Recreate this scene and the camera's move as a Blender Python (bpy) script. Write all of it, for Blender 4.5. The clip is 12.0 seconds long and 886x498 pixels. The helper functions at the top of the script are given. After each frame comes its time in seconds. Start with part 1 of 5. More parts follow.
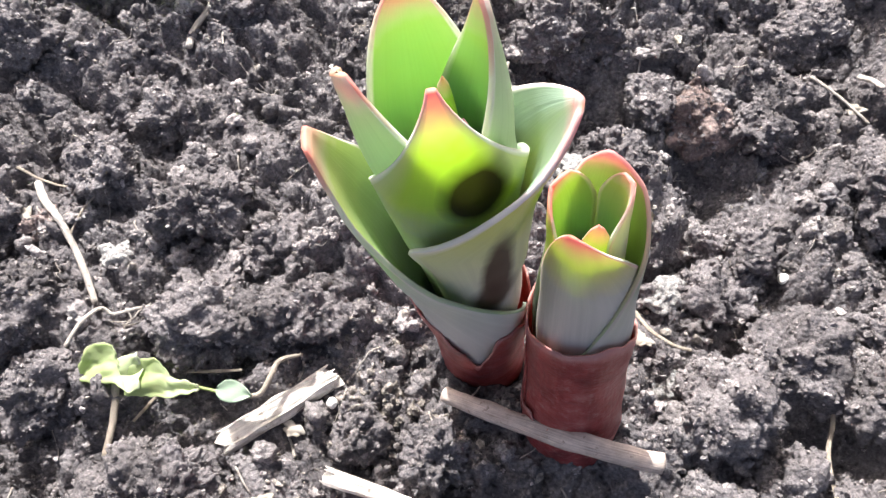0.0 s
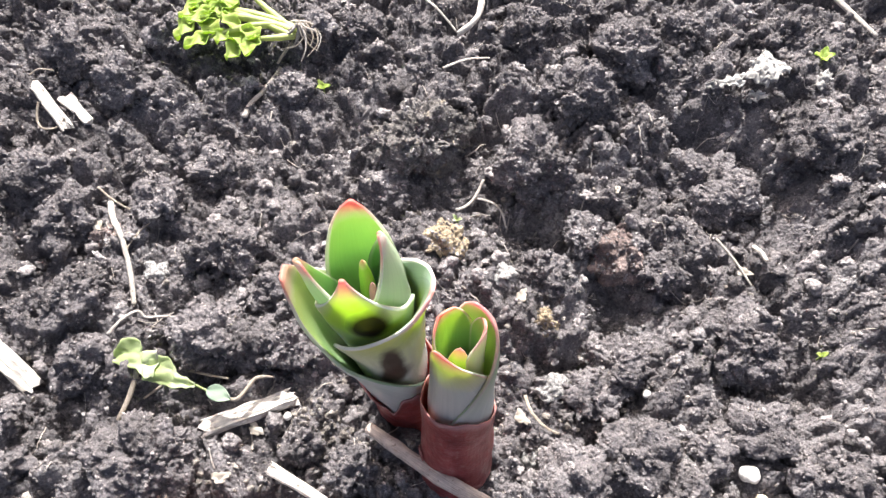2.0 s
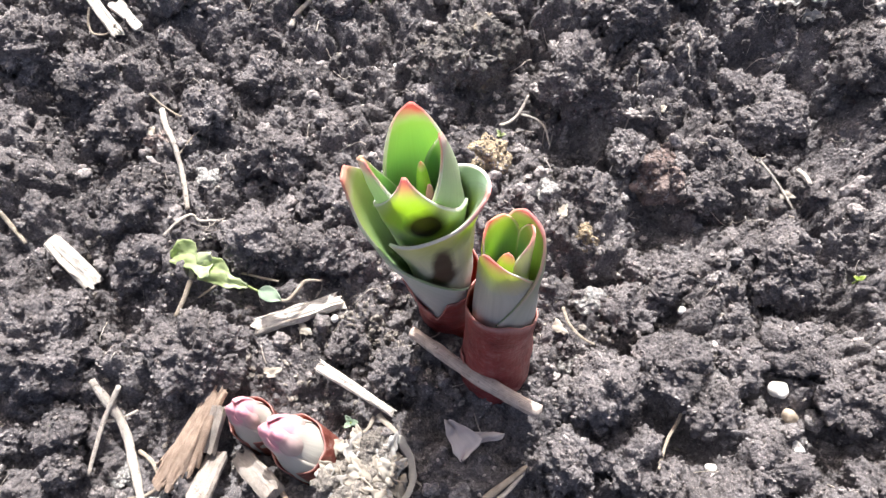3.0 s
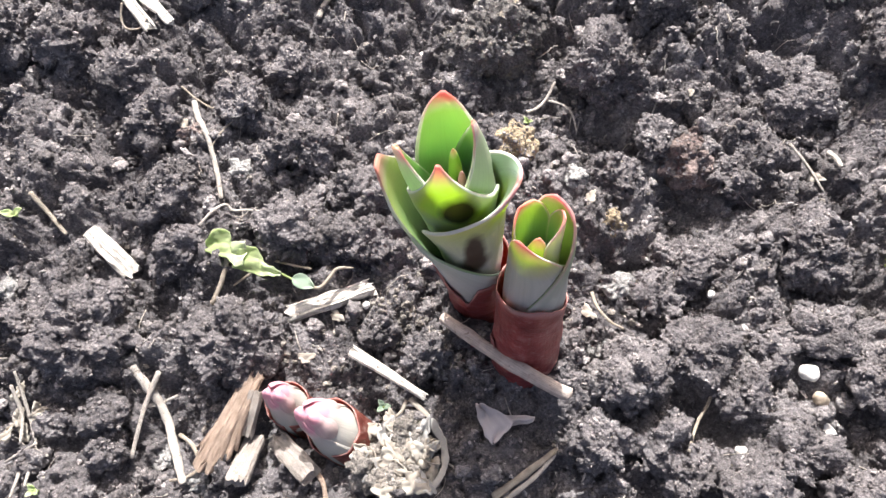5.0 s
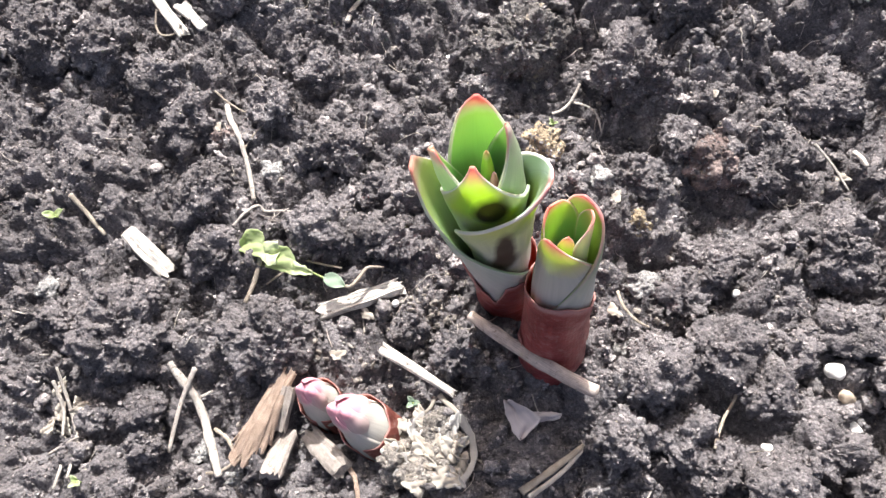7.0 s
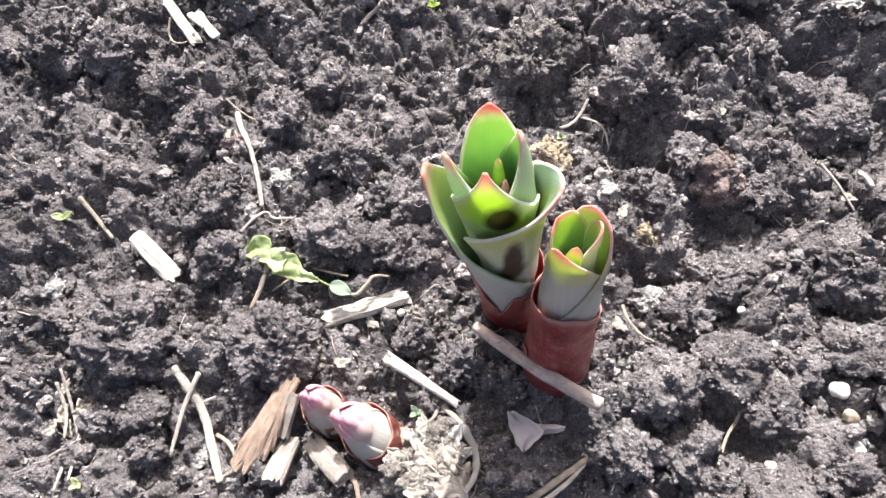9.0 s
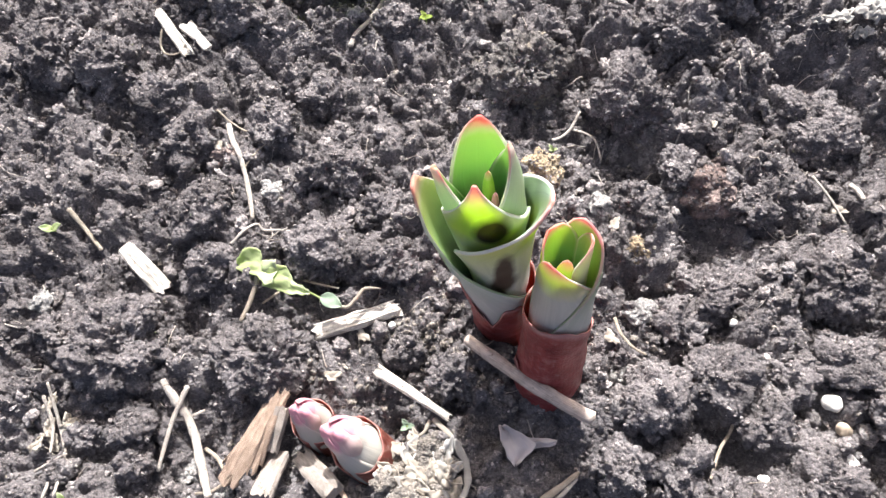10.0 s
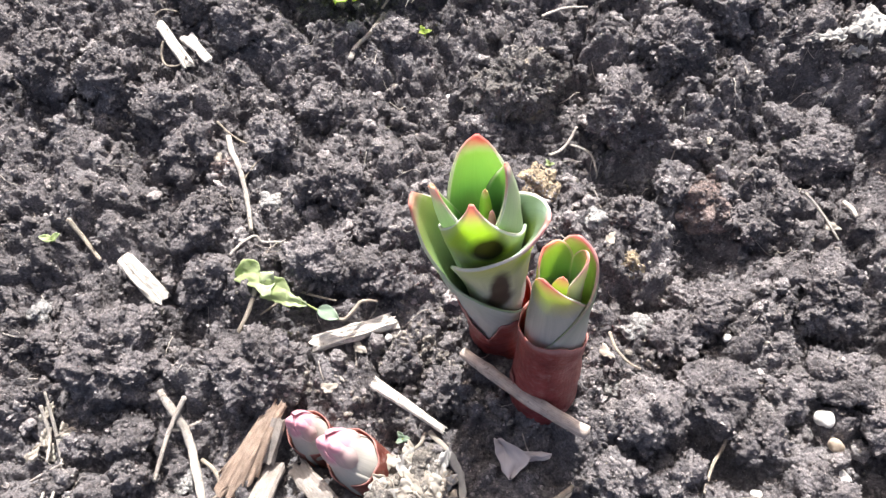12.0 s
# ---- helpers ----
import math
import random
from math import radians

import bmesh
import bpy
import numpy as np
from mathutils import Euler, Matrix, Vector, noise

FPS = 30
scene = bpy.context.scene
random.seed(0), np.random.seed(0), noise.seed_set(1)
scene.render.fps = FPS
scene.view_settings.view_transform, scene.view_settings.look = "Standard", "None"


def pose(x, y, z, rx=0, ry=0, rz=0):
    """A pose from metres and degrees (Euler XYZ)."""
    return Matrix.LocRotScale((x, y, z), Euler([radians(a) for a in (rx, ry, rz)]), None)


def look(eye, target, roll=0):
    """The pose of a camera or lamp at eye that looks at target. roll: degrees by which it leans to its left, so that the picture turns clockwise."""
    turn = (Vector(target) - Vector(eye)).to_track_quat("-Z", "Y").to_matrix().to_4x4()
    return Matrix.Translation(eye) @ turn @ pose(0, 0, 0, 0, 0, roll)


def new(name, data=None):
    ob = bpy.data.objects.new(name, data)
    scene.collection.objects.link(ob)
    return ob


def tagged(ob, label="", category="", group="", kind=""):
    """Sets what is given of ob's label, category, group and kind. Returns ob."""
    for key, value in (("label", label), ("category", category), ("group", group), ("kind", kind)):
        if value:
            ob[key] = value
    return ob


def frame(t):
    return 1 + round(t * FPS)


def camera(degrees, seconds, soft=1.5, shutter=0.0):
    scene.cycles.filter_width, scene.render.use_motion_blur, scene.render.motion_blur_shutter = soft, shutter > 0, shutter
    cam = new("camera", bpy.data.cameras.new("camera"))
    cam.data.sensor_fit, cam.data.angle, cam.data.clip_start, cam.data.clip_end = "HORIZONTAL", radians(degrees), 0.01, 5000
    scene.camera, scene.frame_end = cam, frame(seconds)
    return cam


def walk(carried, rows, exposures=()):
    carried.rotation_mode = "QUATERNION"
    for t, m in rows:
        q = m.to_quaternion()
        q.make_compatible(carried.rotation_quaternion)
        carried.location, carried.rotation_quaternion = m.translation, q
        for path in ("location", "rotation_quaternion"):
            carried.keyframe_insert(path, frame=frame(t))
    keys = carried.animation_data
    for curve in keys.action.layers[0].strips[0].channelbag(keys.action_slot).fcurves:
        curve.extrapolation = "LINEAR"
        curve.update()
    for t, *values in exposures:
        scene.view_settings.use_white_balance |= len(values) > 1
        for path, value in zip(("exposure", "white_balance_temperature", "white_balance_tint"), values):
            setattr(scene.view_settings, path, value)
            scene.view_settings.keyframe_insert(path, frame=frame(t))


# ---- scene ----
import functools

cam = camera(63.5, 12.0, soft=1.35)
PATH = [
    (0, (0.003, -0.052, 0.189), (0.034, 0.873, -1.584), -8.0),
    (0.2, (0.004, -0.053, 0.194), (0.021, 0.91, -1.558), -8.7),
    (0.5, (0.007, -0.072, 0.223), (0.023, 0.934, -1.505), -7.2),
    (0.7, (0.018, -0.083, 0.241), (0.005, 0.948, -1.473), -3.4),
    (1, (0.027, -0.076, 0.24), (-0.019, 0.992, -1.451), 0.4),
    (1.2, (0.034, -0.077, 0.236), (-0.044, 1.015, -1.438), -1.4),
    (1.5, (0.03, -0.072, 0.246), (-0.061, 0.981, -1.452), -2.5),
    (1.7, (0.031, -0.07, 0.243), (-0.029, 0.929, -1.489), -0.2),
    (2, (0.028, -0.066, 0.258), (-0.005, 0.909, -1.489), 0.3),
    (2.2, (0.029, -0.067, 0.261), (-0.044, 0.882, -1.498), -2.1),
    (2.5, (0.029, -0.064, 0.259), (-0.048, 0.776, -1.555), -4.1),
    (2.7, (0.027, -0.068, 0.262), (-0.063, 0.744, -1.563), -3.7),
    (3, (0.022, -0.074, 0.261), (-0.075, 0.713, -1.575), -2.6),
    (3.2, (0.023, -0.074, 0.261), (-0.082, 0.697, -1.582), -3.1),
    (4.8, (0.02, -0.075, 0.264), (-0.14, 0.662, -1.589), -7.8),
    (5, (0.02, -0.076, 0.264), (-0.14, 0.675, -1.583), -7.8),
    (5.5, (0.019, -0.076, 0.265), (-0.155, 0.678, -1.579), -8.9),
    (6, (0.019, -0.076, 0.266), (-0.166, 0.679, -1.577), -9.9),
    (6.5, (0.019, -0.077, 0.268), (-0.179, 0.679, -1.573), -10.9),
    (7, (0.017, -0.079, 0.269), (-0.195, 0.671, -1.573), -11.3),
    (9, (0.015, -0.082, 0.269), (-0.202, 0.711, -1.554), -9.6),
    (9.5, (0.016, -0.081, 0.269), (-0.194, 0.73, -1.547), -8.9),
    (10, (0.016, -0.081, 0.268), (-0.188, 0.742, -1.543), -8.3),
    (10.5, (0.016, -0.081, 0.27), (-0.18, 0.746, -1.541), -8.0),
    (11, (0.016, -0.081, 0.27), (-0.178, 0.744, -1.542), -7.7),
    (11.5, (0.016, -0.082, 0.27), (-0.182, 0.74, -1.543), -8.0),
    (12, (0.016, -0.08, 0.271), (-0.181, 0.764, -1.531), -7.1),
]
walk(cam, [(t, look(eye, target, roll)) for t, eye, target, roll in PATH], exposures=[(0, 1.14), (1.5, 1.14), (3, 0.92), (5.5, 0.92), (9.5, 1.03), (12, 0.94)])

# ---- light ----
world = bpy.data.worlds.new("sky")
scene.world = world
world.use_nodes = True
sky = world.node_tree.nodes.new("ShaderNodeTexSky")
sky.sky_type, sky.sun_disc = "NISHITA", False
sky.dust_density, sky.air_density, sky.ozone_density = 7.5, 0.55, 0.4
SUN_ELEVATION, SUN_AZIMUTH = 45.0, -3.0          # degrees; azimuth from +y towards +x
sky.sun_elevation, sky.sun_rotation = radians(SUN_ELEVATION), radians(SUN_AZIMUTH)
world.node_tree.links.new(sky.outputs[0], world.node_tree.nodes["Background"].inputs[0])
world.node_tree.nodes["Background"].inputs[1].default_value = 0.14
sun = new("sun", bpy.data.lights.new("sun", "SUN"))
sun.data.energy, sun.data.angle, sun.data.color = 5.0, radians(0.55), (1.0, 0.992, 0.985)
sun.matrix_world = look((math.sin(radians(SUN_AZIMUTH)) * math.cos(radians(SUN_ELEVATION)),
                         math.cos(radians(SUN_AZIMUTH)) * math.cos(radians(SUN_ELEVATION)),
                         math.sin(radians(SUN_ELEVATION))), (0, 0, 0))


# ---- materials ----
def material(name):
    m = bpy.data.materials.new(name)
    m.use_nodes = True
    nt = m.node_tree
    return m, nt, nt.nodes["Principled BSDF"], nt.nodes["Material Output"]


def node(nt, kind, inputs=None):
    n = nt.nodes.new(kind)
    for k, v in (inputs or {}).items():
        if isinstance(v, bpy.types.NodeSocket):
            nt.links.new(v, n.inputs[k])
        else:
            n.inputs[k].default_value = v
    return n


def ramp(nt, fac, stops):
    r = nt.nodes.new("ShaderNodeValToRGB")
    while len(r.color_ramp.elements) < len(stops):
        r.color_ramp.elements.new(0.5)
    for e, (p, c) in zip(r.color_ramp.elements, stops):
        e.position = p
        e.color = (*c, 1) if len(c) == 3 else (c[0], c[0], c[0], 1)
    nt.links.new(fac, r.inputs[0])
    return r.outputs[0]


def mix(nt, fac, a, b, how="MIX"):
    n = nt.nodes.new("ShaderNodeMix")
    n.data_type, n.blend_type = "RGBA", how
    for i, v in ((0, fac), (6, a), (7, b)):
        if isinstance(v, bpy.types.NodeSocket):
            nt.links.new(v, n.inputs[i])
        else:
            n.inputs[i].default_value = (*v, 1) if isinstance(v, tuple) else v
    return n.outputs[2]


def calc(nt, op, a, b=0.0, c=0.0):
    n = nt.nodes.new("ShaderNodeMath")
    n.operation = op
    for i, v in enumerate((a, b, c)):
        if isinstance(v, bpy.types.NodeSocket):
            nt.links.new(v, n.inputs[i])
        else:
            n.inputs[i].default_value = v
    return n.outputs[0]


def noise_of(nt, scale, detail=4.0, rough=0.6, vector=None):
    n = node(nt, "ShaderNodeTexNoise", {"Scale": scale, "Detail": detail, "Roughness": rough})
    if vector is None:
        vector = nt.nodes.new("ShaderNodeTexCoord").outputs["Object"]
    nt.links.new(vector, n.inputs["Vector"])
    return n.outputs["Fac"]


def bump(nt, bsdf, height, strength, distance):
    b = node(nt, "ShaderNodeBump", {"Height": height, "Strength": strength, "Distance": distance})
    nt.links.new(b.outputs[0], bsdf.inputs["Normal"])
    return b.outputs[0]


def soil_material(name, dark, mid, pale, tint=None, grains=False):
    """Crumbly garden soil: patches of drier, paler earth, grains of grit and a fine relief."""
    m, nt, bsdf, _ = material(name)
    pos = nt.nodes.new("ShaderNodeNewGeometry").outputs["Position"]
    c = ramp(nt, noise_of(nt, 45, 5, 0.65, pos), [(0.32, dark), (0.55, mid), (0.78, pale)])
    grain = noise_of(nt, 900, 4, 0.7, pos)
    c = mix(nt, 0.9, c, ramp(nt, grain, [(0.32, (0.54, 0.53, 0.52)), (0.5, (0.97, 0.96, 0.95)), (0.7, (1.6, 1.57, 1.52))]), "MULTIPLY")
    grit = node(nt, "ShaderNodeTexVoronoi", {"Scale": 420.0, "Vector": pos})
    speck = ramp(nt, grit.outputs["Distance"], [(0.0, (1.0,)), (0.16, (1.0,)), (0.2, (0.0,))])
    chance = ramp(nt, node(nt, "ShaderNodeSeparateColor", {"Color": grit.outputs["Color"]}).outputs[0], [(0.955, (0.0,)), (0.965, (1.0,))])
    c = mix(nt, calc(nt, "MULTIPLY", speck, chance), c, (0.42, 0.38, 0.31))
    if grains:
        own = nt.nodes.new("ShaderNodeNewGeometry").outputs["Random Per Island"]
        c = mix(nt, 1.0, c, ramp(nt, own, [(0.0, (0.58, 0.57, 0.56)), (0.45, (0.92, 0.92, 0.92)), (0.8, (1.24, 1.23, 1.21)), (0.96, (1.7, 1.68, 1.64))]), "MULTIPLY")
    if tint:
        c = mix(nt, ramp(nt, noise_of(nt, 120, 3, 0.6, pos), [(0.58, (0.0,)), (0.72, (0.7,))]), c, tint)
    nt.links.new(c, bsdf.inputs["Base Color"])
    bsdf.inputs["Roughness"].default_value = 0.93
    bsdf.inputs["Specular IOR Level"].default_value = 0.25
    crumb = node(nt, "ShaderNodeTexVoronoi", {"Scale": 620.0, "Vector": pos})
    fine = calc(nt, "MULTIPLY_ADD", noise_of(nt, 2200, 3, 0.7, pos), 0.5, calc(nt, "MULTIPLY", crumb.outputs["Distance"], -0.9))
    h = calc(nt, "ADD", noise_of(nt, 520, 5, 0.75, pos), fine)
    bump(nt, bsdf, h, 1.0, 0.0015)
    return m


SOIL = soil_material("soil", (0.100, 0.092, 0.095), (0.180, 0.167, 0.174), (0.325, 0.309, 0.316))
CRUMB = soil_material("soil_crumb", (0.142, 0.131, 0.134), (0.268, 0.250, 0.256), (0.485, 0.460, 0.464), grains=True)
CLOD = soil_material("soil_clod", (0.104, 0.096, 0.099), (0.190, 0.176, 0.183), (0.342, 0.325, 0.332))
CLOD_OCHRE = soil_material("ochre_soil", (0.118, 0.110, 0.106), (0.205, 0.192, 0.186), (0.35, 0.332, 0.318), tint=(0.42, 0.35, 0.25))
BRICKY = soil_material("brick_red_soil", (0.165, 0.128, 0.12), (0.27, 0.215, 0.203), (0.40, 0.335, 0.32), tint=(0.33, 0.235, 0.215))
PALE_LUMP = soil_material("pale_lump", (0.24, 0.19, 0.13), (0.46, 0.375, 0.26), (0.62, 0.52, 0.39))
GREY_CRUST = soil_material("grey_crust", (0.24, 0.235, 0.23), (0.38, 0.375, 0.37), (0.55, 0.545, 0.53))
DRY_MATTER = soil_material("dry_plant_matter", (0.17, 0.155, 0.14), (0.35, 0.32, 0.29), (0.57, 0.53, 0.485))


def fibre_material(name, dark, light, scale=60.0, stretch=12.0, rough=0.75, relief=0.0005, spots=None):
    """Dry wood, straw or bark: grain runs along the first texture axis."""
    m, nt, bsdf, _ = material(name)
    uv = nt.nodes.new("ShaderNodeUVMap").outputs[0]
    mp = node(nt, "ShaderNodeMapping", {"Vector": uv})
    mp.inputs["Scale"].default_value = (1.0, stretch, 1.0)
    g = noise_of(nt, scale / 10, 6, 0.65, mp.outputs[0])
    c = ramp(nt, g, [(0.3, dark), (0.62, light)])
    pos = nt.nodes.new("ShaderNodeTexCoord").outputs["Object"]
    c = mix(nt, 0.6, c, ramp(nt, noise_of(nt, 260, 4, 0.6, pos), [(0.3, (0.6, 0.57, 0.54)), (0.6, (1.1, 1.1, 1.1))]), "MULTIPLY")
    if spots:
        c = mix(nt, ramp(nt, noise_of(nt, 420, 3, 0.6, pos), [(0.62, (0.0,)), (0.70, (0.85,))]), c, spots)
    nt.links.new(c, bsdf.inputs["Base Color"])
    bsdf.inputs["Roughness"].default_value = rough
    bsdf.inputs["Specular IOR Level"].default_value = 0.3
    bump(nt, bsdf, g, 0.8, relief)
    return m


WOOD = fibre_material("pale_dry_wood", (0.42, 0.38, 0.33), (0.76, 0.72, 0.66), spots=(0.25, 0.2, 0.16))
WOOD_GREY = fibre_material("grey_dry_wood", (0.20, 0.175, 0.155), (0.41, 0.365, 0.33), spots=(0.18, 0.15, 0.12))
STRAW = fibre_material("dry_straw", (0.32, 0.285, 0.25), (0.58, 0.535, 0.485), stretch=30, spots=(0.2, 0.17, 0.15))
ROOT = fibre_material("dry_root", (0.27, 0.23, 0.185), (0.47, 0.41, 0.335), stretch=20)
TWIG = fibre_material("grey_twig_bark", (0.37, 0.30, 0.26), (0.68, 0.575, 0.50), stretch=8, relief=0.0008, spots=(0.2, 0.15, 0.12))
BARK = fibre_material("rusty_bark", (0.23, 0.155, 0.115), (0.54, 0.42, 0.335), stretch=14, relief=0.001)


def stone_material(name, a, b):
    m, nt, bsdf, _ = material(name)
    pos = nt.nodes.new("ShaderNodeTexCoord").outputs["Object"]
    n = noise_of(nt, 300, 5, 0.6, pos)
    nt.links.new(ramp(nt, n, [(0.3, a), (0.65, b)]), bsdf.inputs["Base Color"])
    bsdf.inputs["Roughness"].default_value = 0.7
    bump(nt, bsdf, noise_of(nt, 1200, 4, 0.6, pos), 0.5, 0.0006)
    return m


WHITE_STONE = stone_material("white_stone", (0.56, 0.54, 0.50), (0.84, 0.82, 0.78))
TAN_STONE = stone_material("tan_stone", (0.3, 0.24, 0.18), (0.48, 0.4, 0.31))


def leaf_material(name, low, high, tip, rim, glow, through_share, rough=0.5, tip_from=0.86, rim_width=0.07, streak=0.35, sheen=0.4, thin_from=-0.3, brown_patches=(), thin_mid=None, halo=None):
    """Leaf skin on (u across, v along): colour runs from low to high, red at the tip and a pale rim; light passes through it."""
    m, nt, bsdf, out = material(name)
    sep = node(nt, "ShaderNodeSeparateXYZ", {"Vector": nt.nodes.new("ShaderNodeUVMap").outputs[0]})
    u, v = sep.outputs[0], sep.outputs[1]
    pos = nt.nodes.new("ShaderNodeTexCoord").outputs["Object"]
    wob = calc(nt, "MULTIPLY_ADD", noise_of(nt, 90, 3, 0.6, pos), 0.16, -0.08)
    vv = calc(nt, "ADD", v, wob)
    c = ramp(nt, vv, [(0.35, low), (0.8, high)])
    comb = node(nt, "ShaderNodeCombineXYZ", {"X": calc(nt, "MULTIPLY", u, 34.0), "Y": calc(nt, "MULTIPLY", v, 1.2)})
    c = mix(nt, streak, c, ramp(nt, noise_of(nt, 1.0, 4, 0.6, comb.outputs[0]), [(0.3, (0.72, 0.74, 0.7)), (0.7, (1.2, 1.18, 1.15))]), "MULTIPLY")
    if halo:                                      # the green turns yellow below the red tip
        c = mix(nt, ramp(nt, vv, [(tip_from - 0.16, (0.0,)), (tip_from, (0.6,))]), c, halo)
    edge = calc(nt, "ABSOLUTE", calc(nt, "MULTIPLY_ADD", u, 2.0, -1.0))
    on_rim = calc(nt, "MULTIPLY", ramp(nt, edge, [(1.0 - rim_width, (0.0,)), (1.0 - rim_width * 0.25, (1.0,))]), ramp(nt, vv, [(0.55, (0.15,)), (0.9, (1.0,))]))
    on_tip = ramp(nt, vv, [(tip_from, (0.0,)), (min(1.0, tip_from + 0.12), (1.0,))])
    mask = calc(nt, "MAXIMUM", on_rim, on_tip)
    c1 = mix(nt, mask, c, mix(nt, on_tip, rim, tip))
    c2 = mix(nt, mask, mix(nt, 0.2, glow, c), mix(nt, on_tip, rim, tip))
    for at, size in brown_patches:                      # dark brown patches mixed into both colours, soft at the edge
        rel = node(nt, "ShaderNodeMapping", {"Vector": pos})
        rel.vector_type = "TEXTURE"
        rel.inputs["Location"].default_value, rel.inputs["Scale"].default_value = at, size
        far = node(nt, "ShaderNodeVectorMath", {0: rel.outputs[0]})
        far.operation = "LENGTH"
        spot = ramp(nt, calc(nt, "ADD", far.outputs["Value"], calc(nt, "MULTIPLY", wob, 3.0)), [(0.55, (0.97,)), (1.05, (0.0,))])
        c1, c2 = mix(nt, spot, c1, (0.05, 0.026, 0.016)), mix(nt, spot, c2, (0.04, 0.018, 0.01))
    nt.links.new(c1, bsdf.inputs["Base Color"])
    bsdf.inputs["Roughness"].default_value = rough
    bsdf.inputs["Specular IOR Level"].default_value = sheen
    tr = nt.nodes.new("ShaderNodeBsdfTranslucent")
    nt.links.new(c2, tr.inputs[0])
    thin = ramp(nt, vv, [(thin_from, (0.12,)), (thin_from + 0.2, (through_share,))])
    if thin_mid:                                  # through_share fades towards the margins, which confines the glow to a patch
        thin = calc(nt, "MULTIPLY", thin, ramp(nt, calc(nt, "ADD", edge, wob), [(thin_mid[0], (1.0,)), (thin_mid[1], (0.2,))]))
    sh = node(nt, "ShaderNodeMixShader", {0: thin, 1: bsdf.outputs[0], 2: tr.outputs[0]})
    nt.links.new(sh.outputs[0], out.inputs[0])
    bump(nt, bsdf, noise_of(nt, 1.0, 3, 0.6, comb.outputs[0]), 0.25, 0.0005)
    return m


PINK, RED = (0.88, 0.78, 0.74), (0.72, 0.20, 0.23)
YELLOW_GLOW = (1.0, 0.84, 0.05)
LEAF_OUT = leaf_material("leaf_outside", (0.49, 0.50, 0.495), (0.45, 0.52, 0.44), RED, PINK, (0.62, 0.84, 0.28), 0.5, tip_from=0.90, rim_width=0.11, thin_from=0.66)
LEAF_IN = leaf_material("leaf_inside", (0.25, 0.37, 0.32), (0.35, 0.52, 0.33), (0.78, 0.26, 0.22), (0.86, 0.83, 0.80), (0.36, 0.74, 0.20), 0.48, tip_from=0.9, rim_width=0.09, thin_from=0.45, halo=(0.66, 0.66, 0.14))
FRONT_LEAF = leaf_material("front_leaf_skin", (0.50, 0.505, 0.49), (0.47, 0.57, 0.40), (0.74, 0.26, 0.34), (0.84, 0.84, 0.78), (0.94, 0.95, 0.06), 0.84, tip_from=0.875, rim_width=0.09, thin_from=0.56, thin_mid=(0.55, 1.0),
                           # one dark brown oval patch low on the blade
                           brown_patches=[((0.0098, -0.0047, 0.1108), (0.0056, 0.0120, 0.0090))], halo=(0.68, 0.68, 0.16))
# the yellow-green upper colour also stands in for light passing through the leaf
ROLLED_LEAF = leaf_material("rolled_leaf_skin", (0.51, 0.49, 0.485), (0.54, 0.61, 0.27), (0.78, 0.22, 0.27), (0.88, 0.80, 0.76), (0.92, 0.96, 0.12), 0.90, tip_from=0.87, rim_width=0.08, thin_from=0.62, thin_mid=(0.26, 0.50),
                            # dark brown colour stands in for the shaded hollow at the lower margin
                            brown_patches=[((0.0130, -0.0030, 0.0790), (0.0034, 0.0250, 0.0260)), ((0.0128, -0.0030, 0.0690), (0.0055, 0.0250, 0.0110))], halo=(0.74, 0.70, 0.16))
THIN_INSIDE = leaf_material("thin_leaf_inside", (0.26, 0.37, 0.32), (0.33, 0.46, 0.36), (0.72, 0.28, 0.26), (0.84, 0.76, 0.72), (0.56, 0.80, 0.30), 0.60, tip_from=0.93, rim_width=0.07, thin_from=0.5, thin_mid=(0.35, 0.60))
# darker copy of LEAF_IN: shade inside the wrapped leaf is put into the colour
SHADED_LEAF = leaf_material("leaf_inside_shade_toned", (0.18, 0.29, 0.22), (0.32, 0.48, 0.18), (0.74, 0.30, 0.24), (0.80, 0.76, 0.72), (0.42, 0.66, 0.12), 0.34, tip_from=0.9, rim_width=0.07, thin_from=0.5, halo=(0.58, 0.58, 0.20))
GREEN_LEAF = leaf_material("green_leaf_skin", (0.54, 0.57, 0.51), (0.54, 0.62, 0.47), (0.78, 0.36, 0.40), (0.86, 0.86, 0.80), (0.56, 0.75, 0.26), 0.32, tip_from=0.935, rim_width=0.07, thin_from=0.5)
SHORT_FRONT = leaf_material("short_front_leaf_skin", (0.50, 0.485, 0.465), (0.54, 0.51, 0.46), (0.78, 0.24, 0.27), (0.84, 0.52, 0.50), YELLOW_GLOW, 0.5, tip_from=0.87, rim_width=0.07, thin_from=0.70, halo=(0.74, 0.60, 0.20))
CORAL_LEAF = leaf_material("coral_leaf_skin", (0.48, 0.49, 0.46), (0.48, 0.50, 0.40), (0.84, 0.40, 0.40), (0.86, 0.56, 0.52), (0.60, 0.72, 0.28), 0.42, tip_from=0.80, rim_width=0.10, thin_from=0.5)
CORAL_INSIDE = leaf_material("coral_leaf_inside", (0.25, 0.37, 0.25), (0.36, 0.50, 0.24), (0.84, 0.42, 0.40), (0.86, 0.56, 0.52), (0.50, 0.70, 0.16), 0.45, tip_from=0.86, rim_width=0.10, thin_from=0.45)
ROSY_LEAF = leaf_material("rosy_leaf_skin", (0.66, 0.58, 0.55), (0.70, 0.55, 0.52), (0.84, 0.48, 0.46), (0.86, 0.60, 0.56), (0.85, 0.70, 0.20), 0.4, tip_from=0.90, rim_width=0.10, thin_from=0.5)
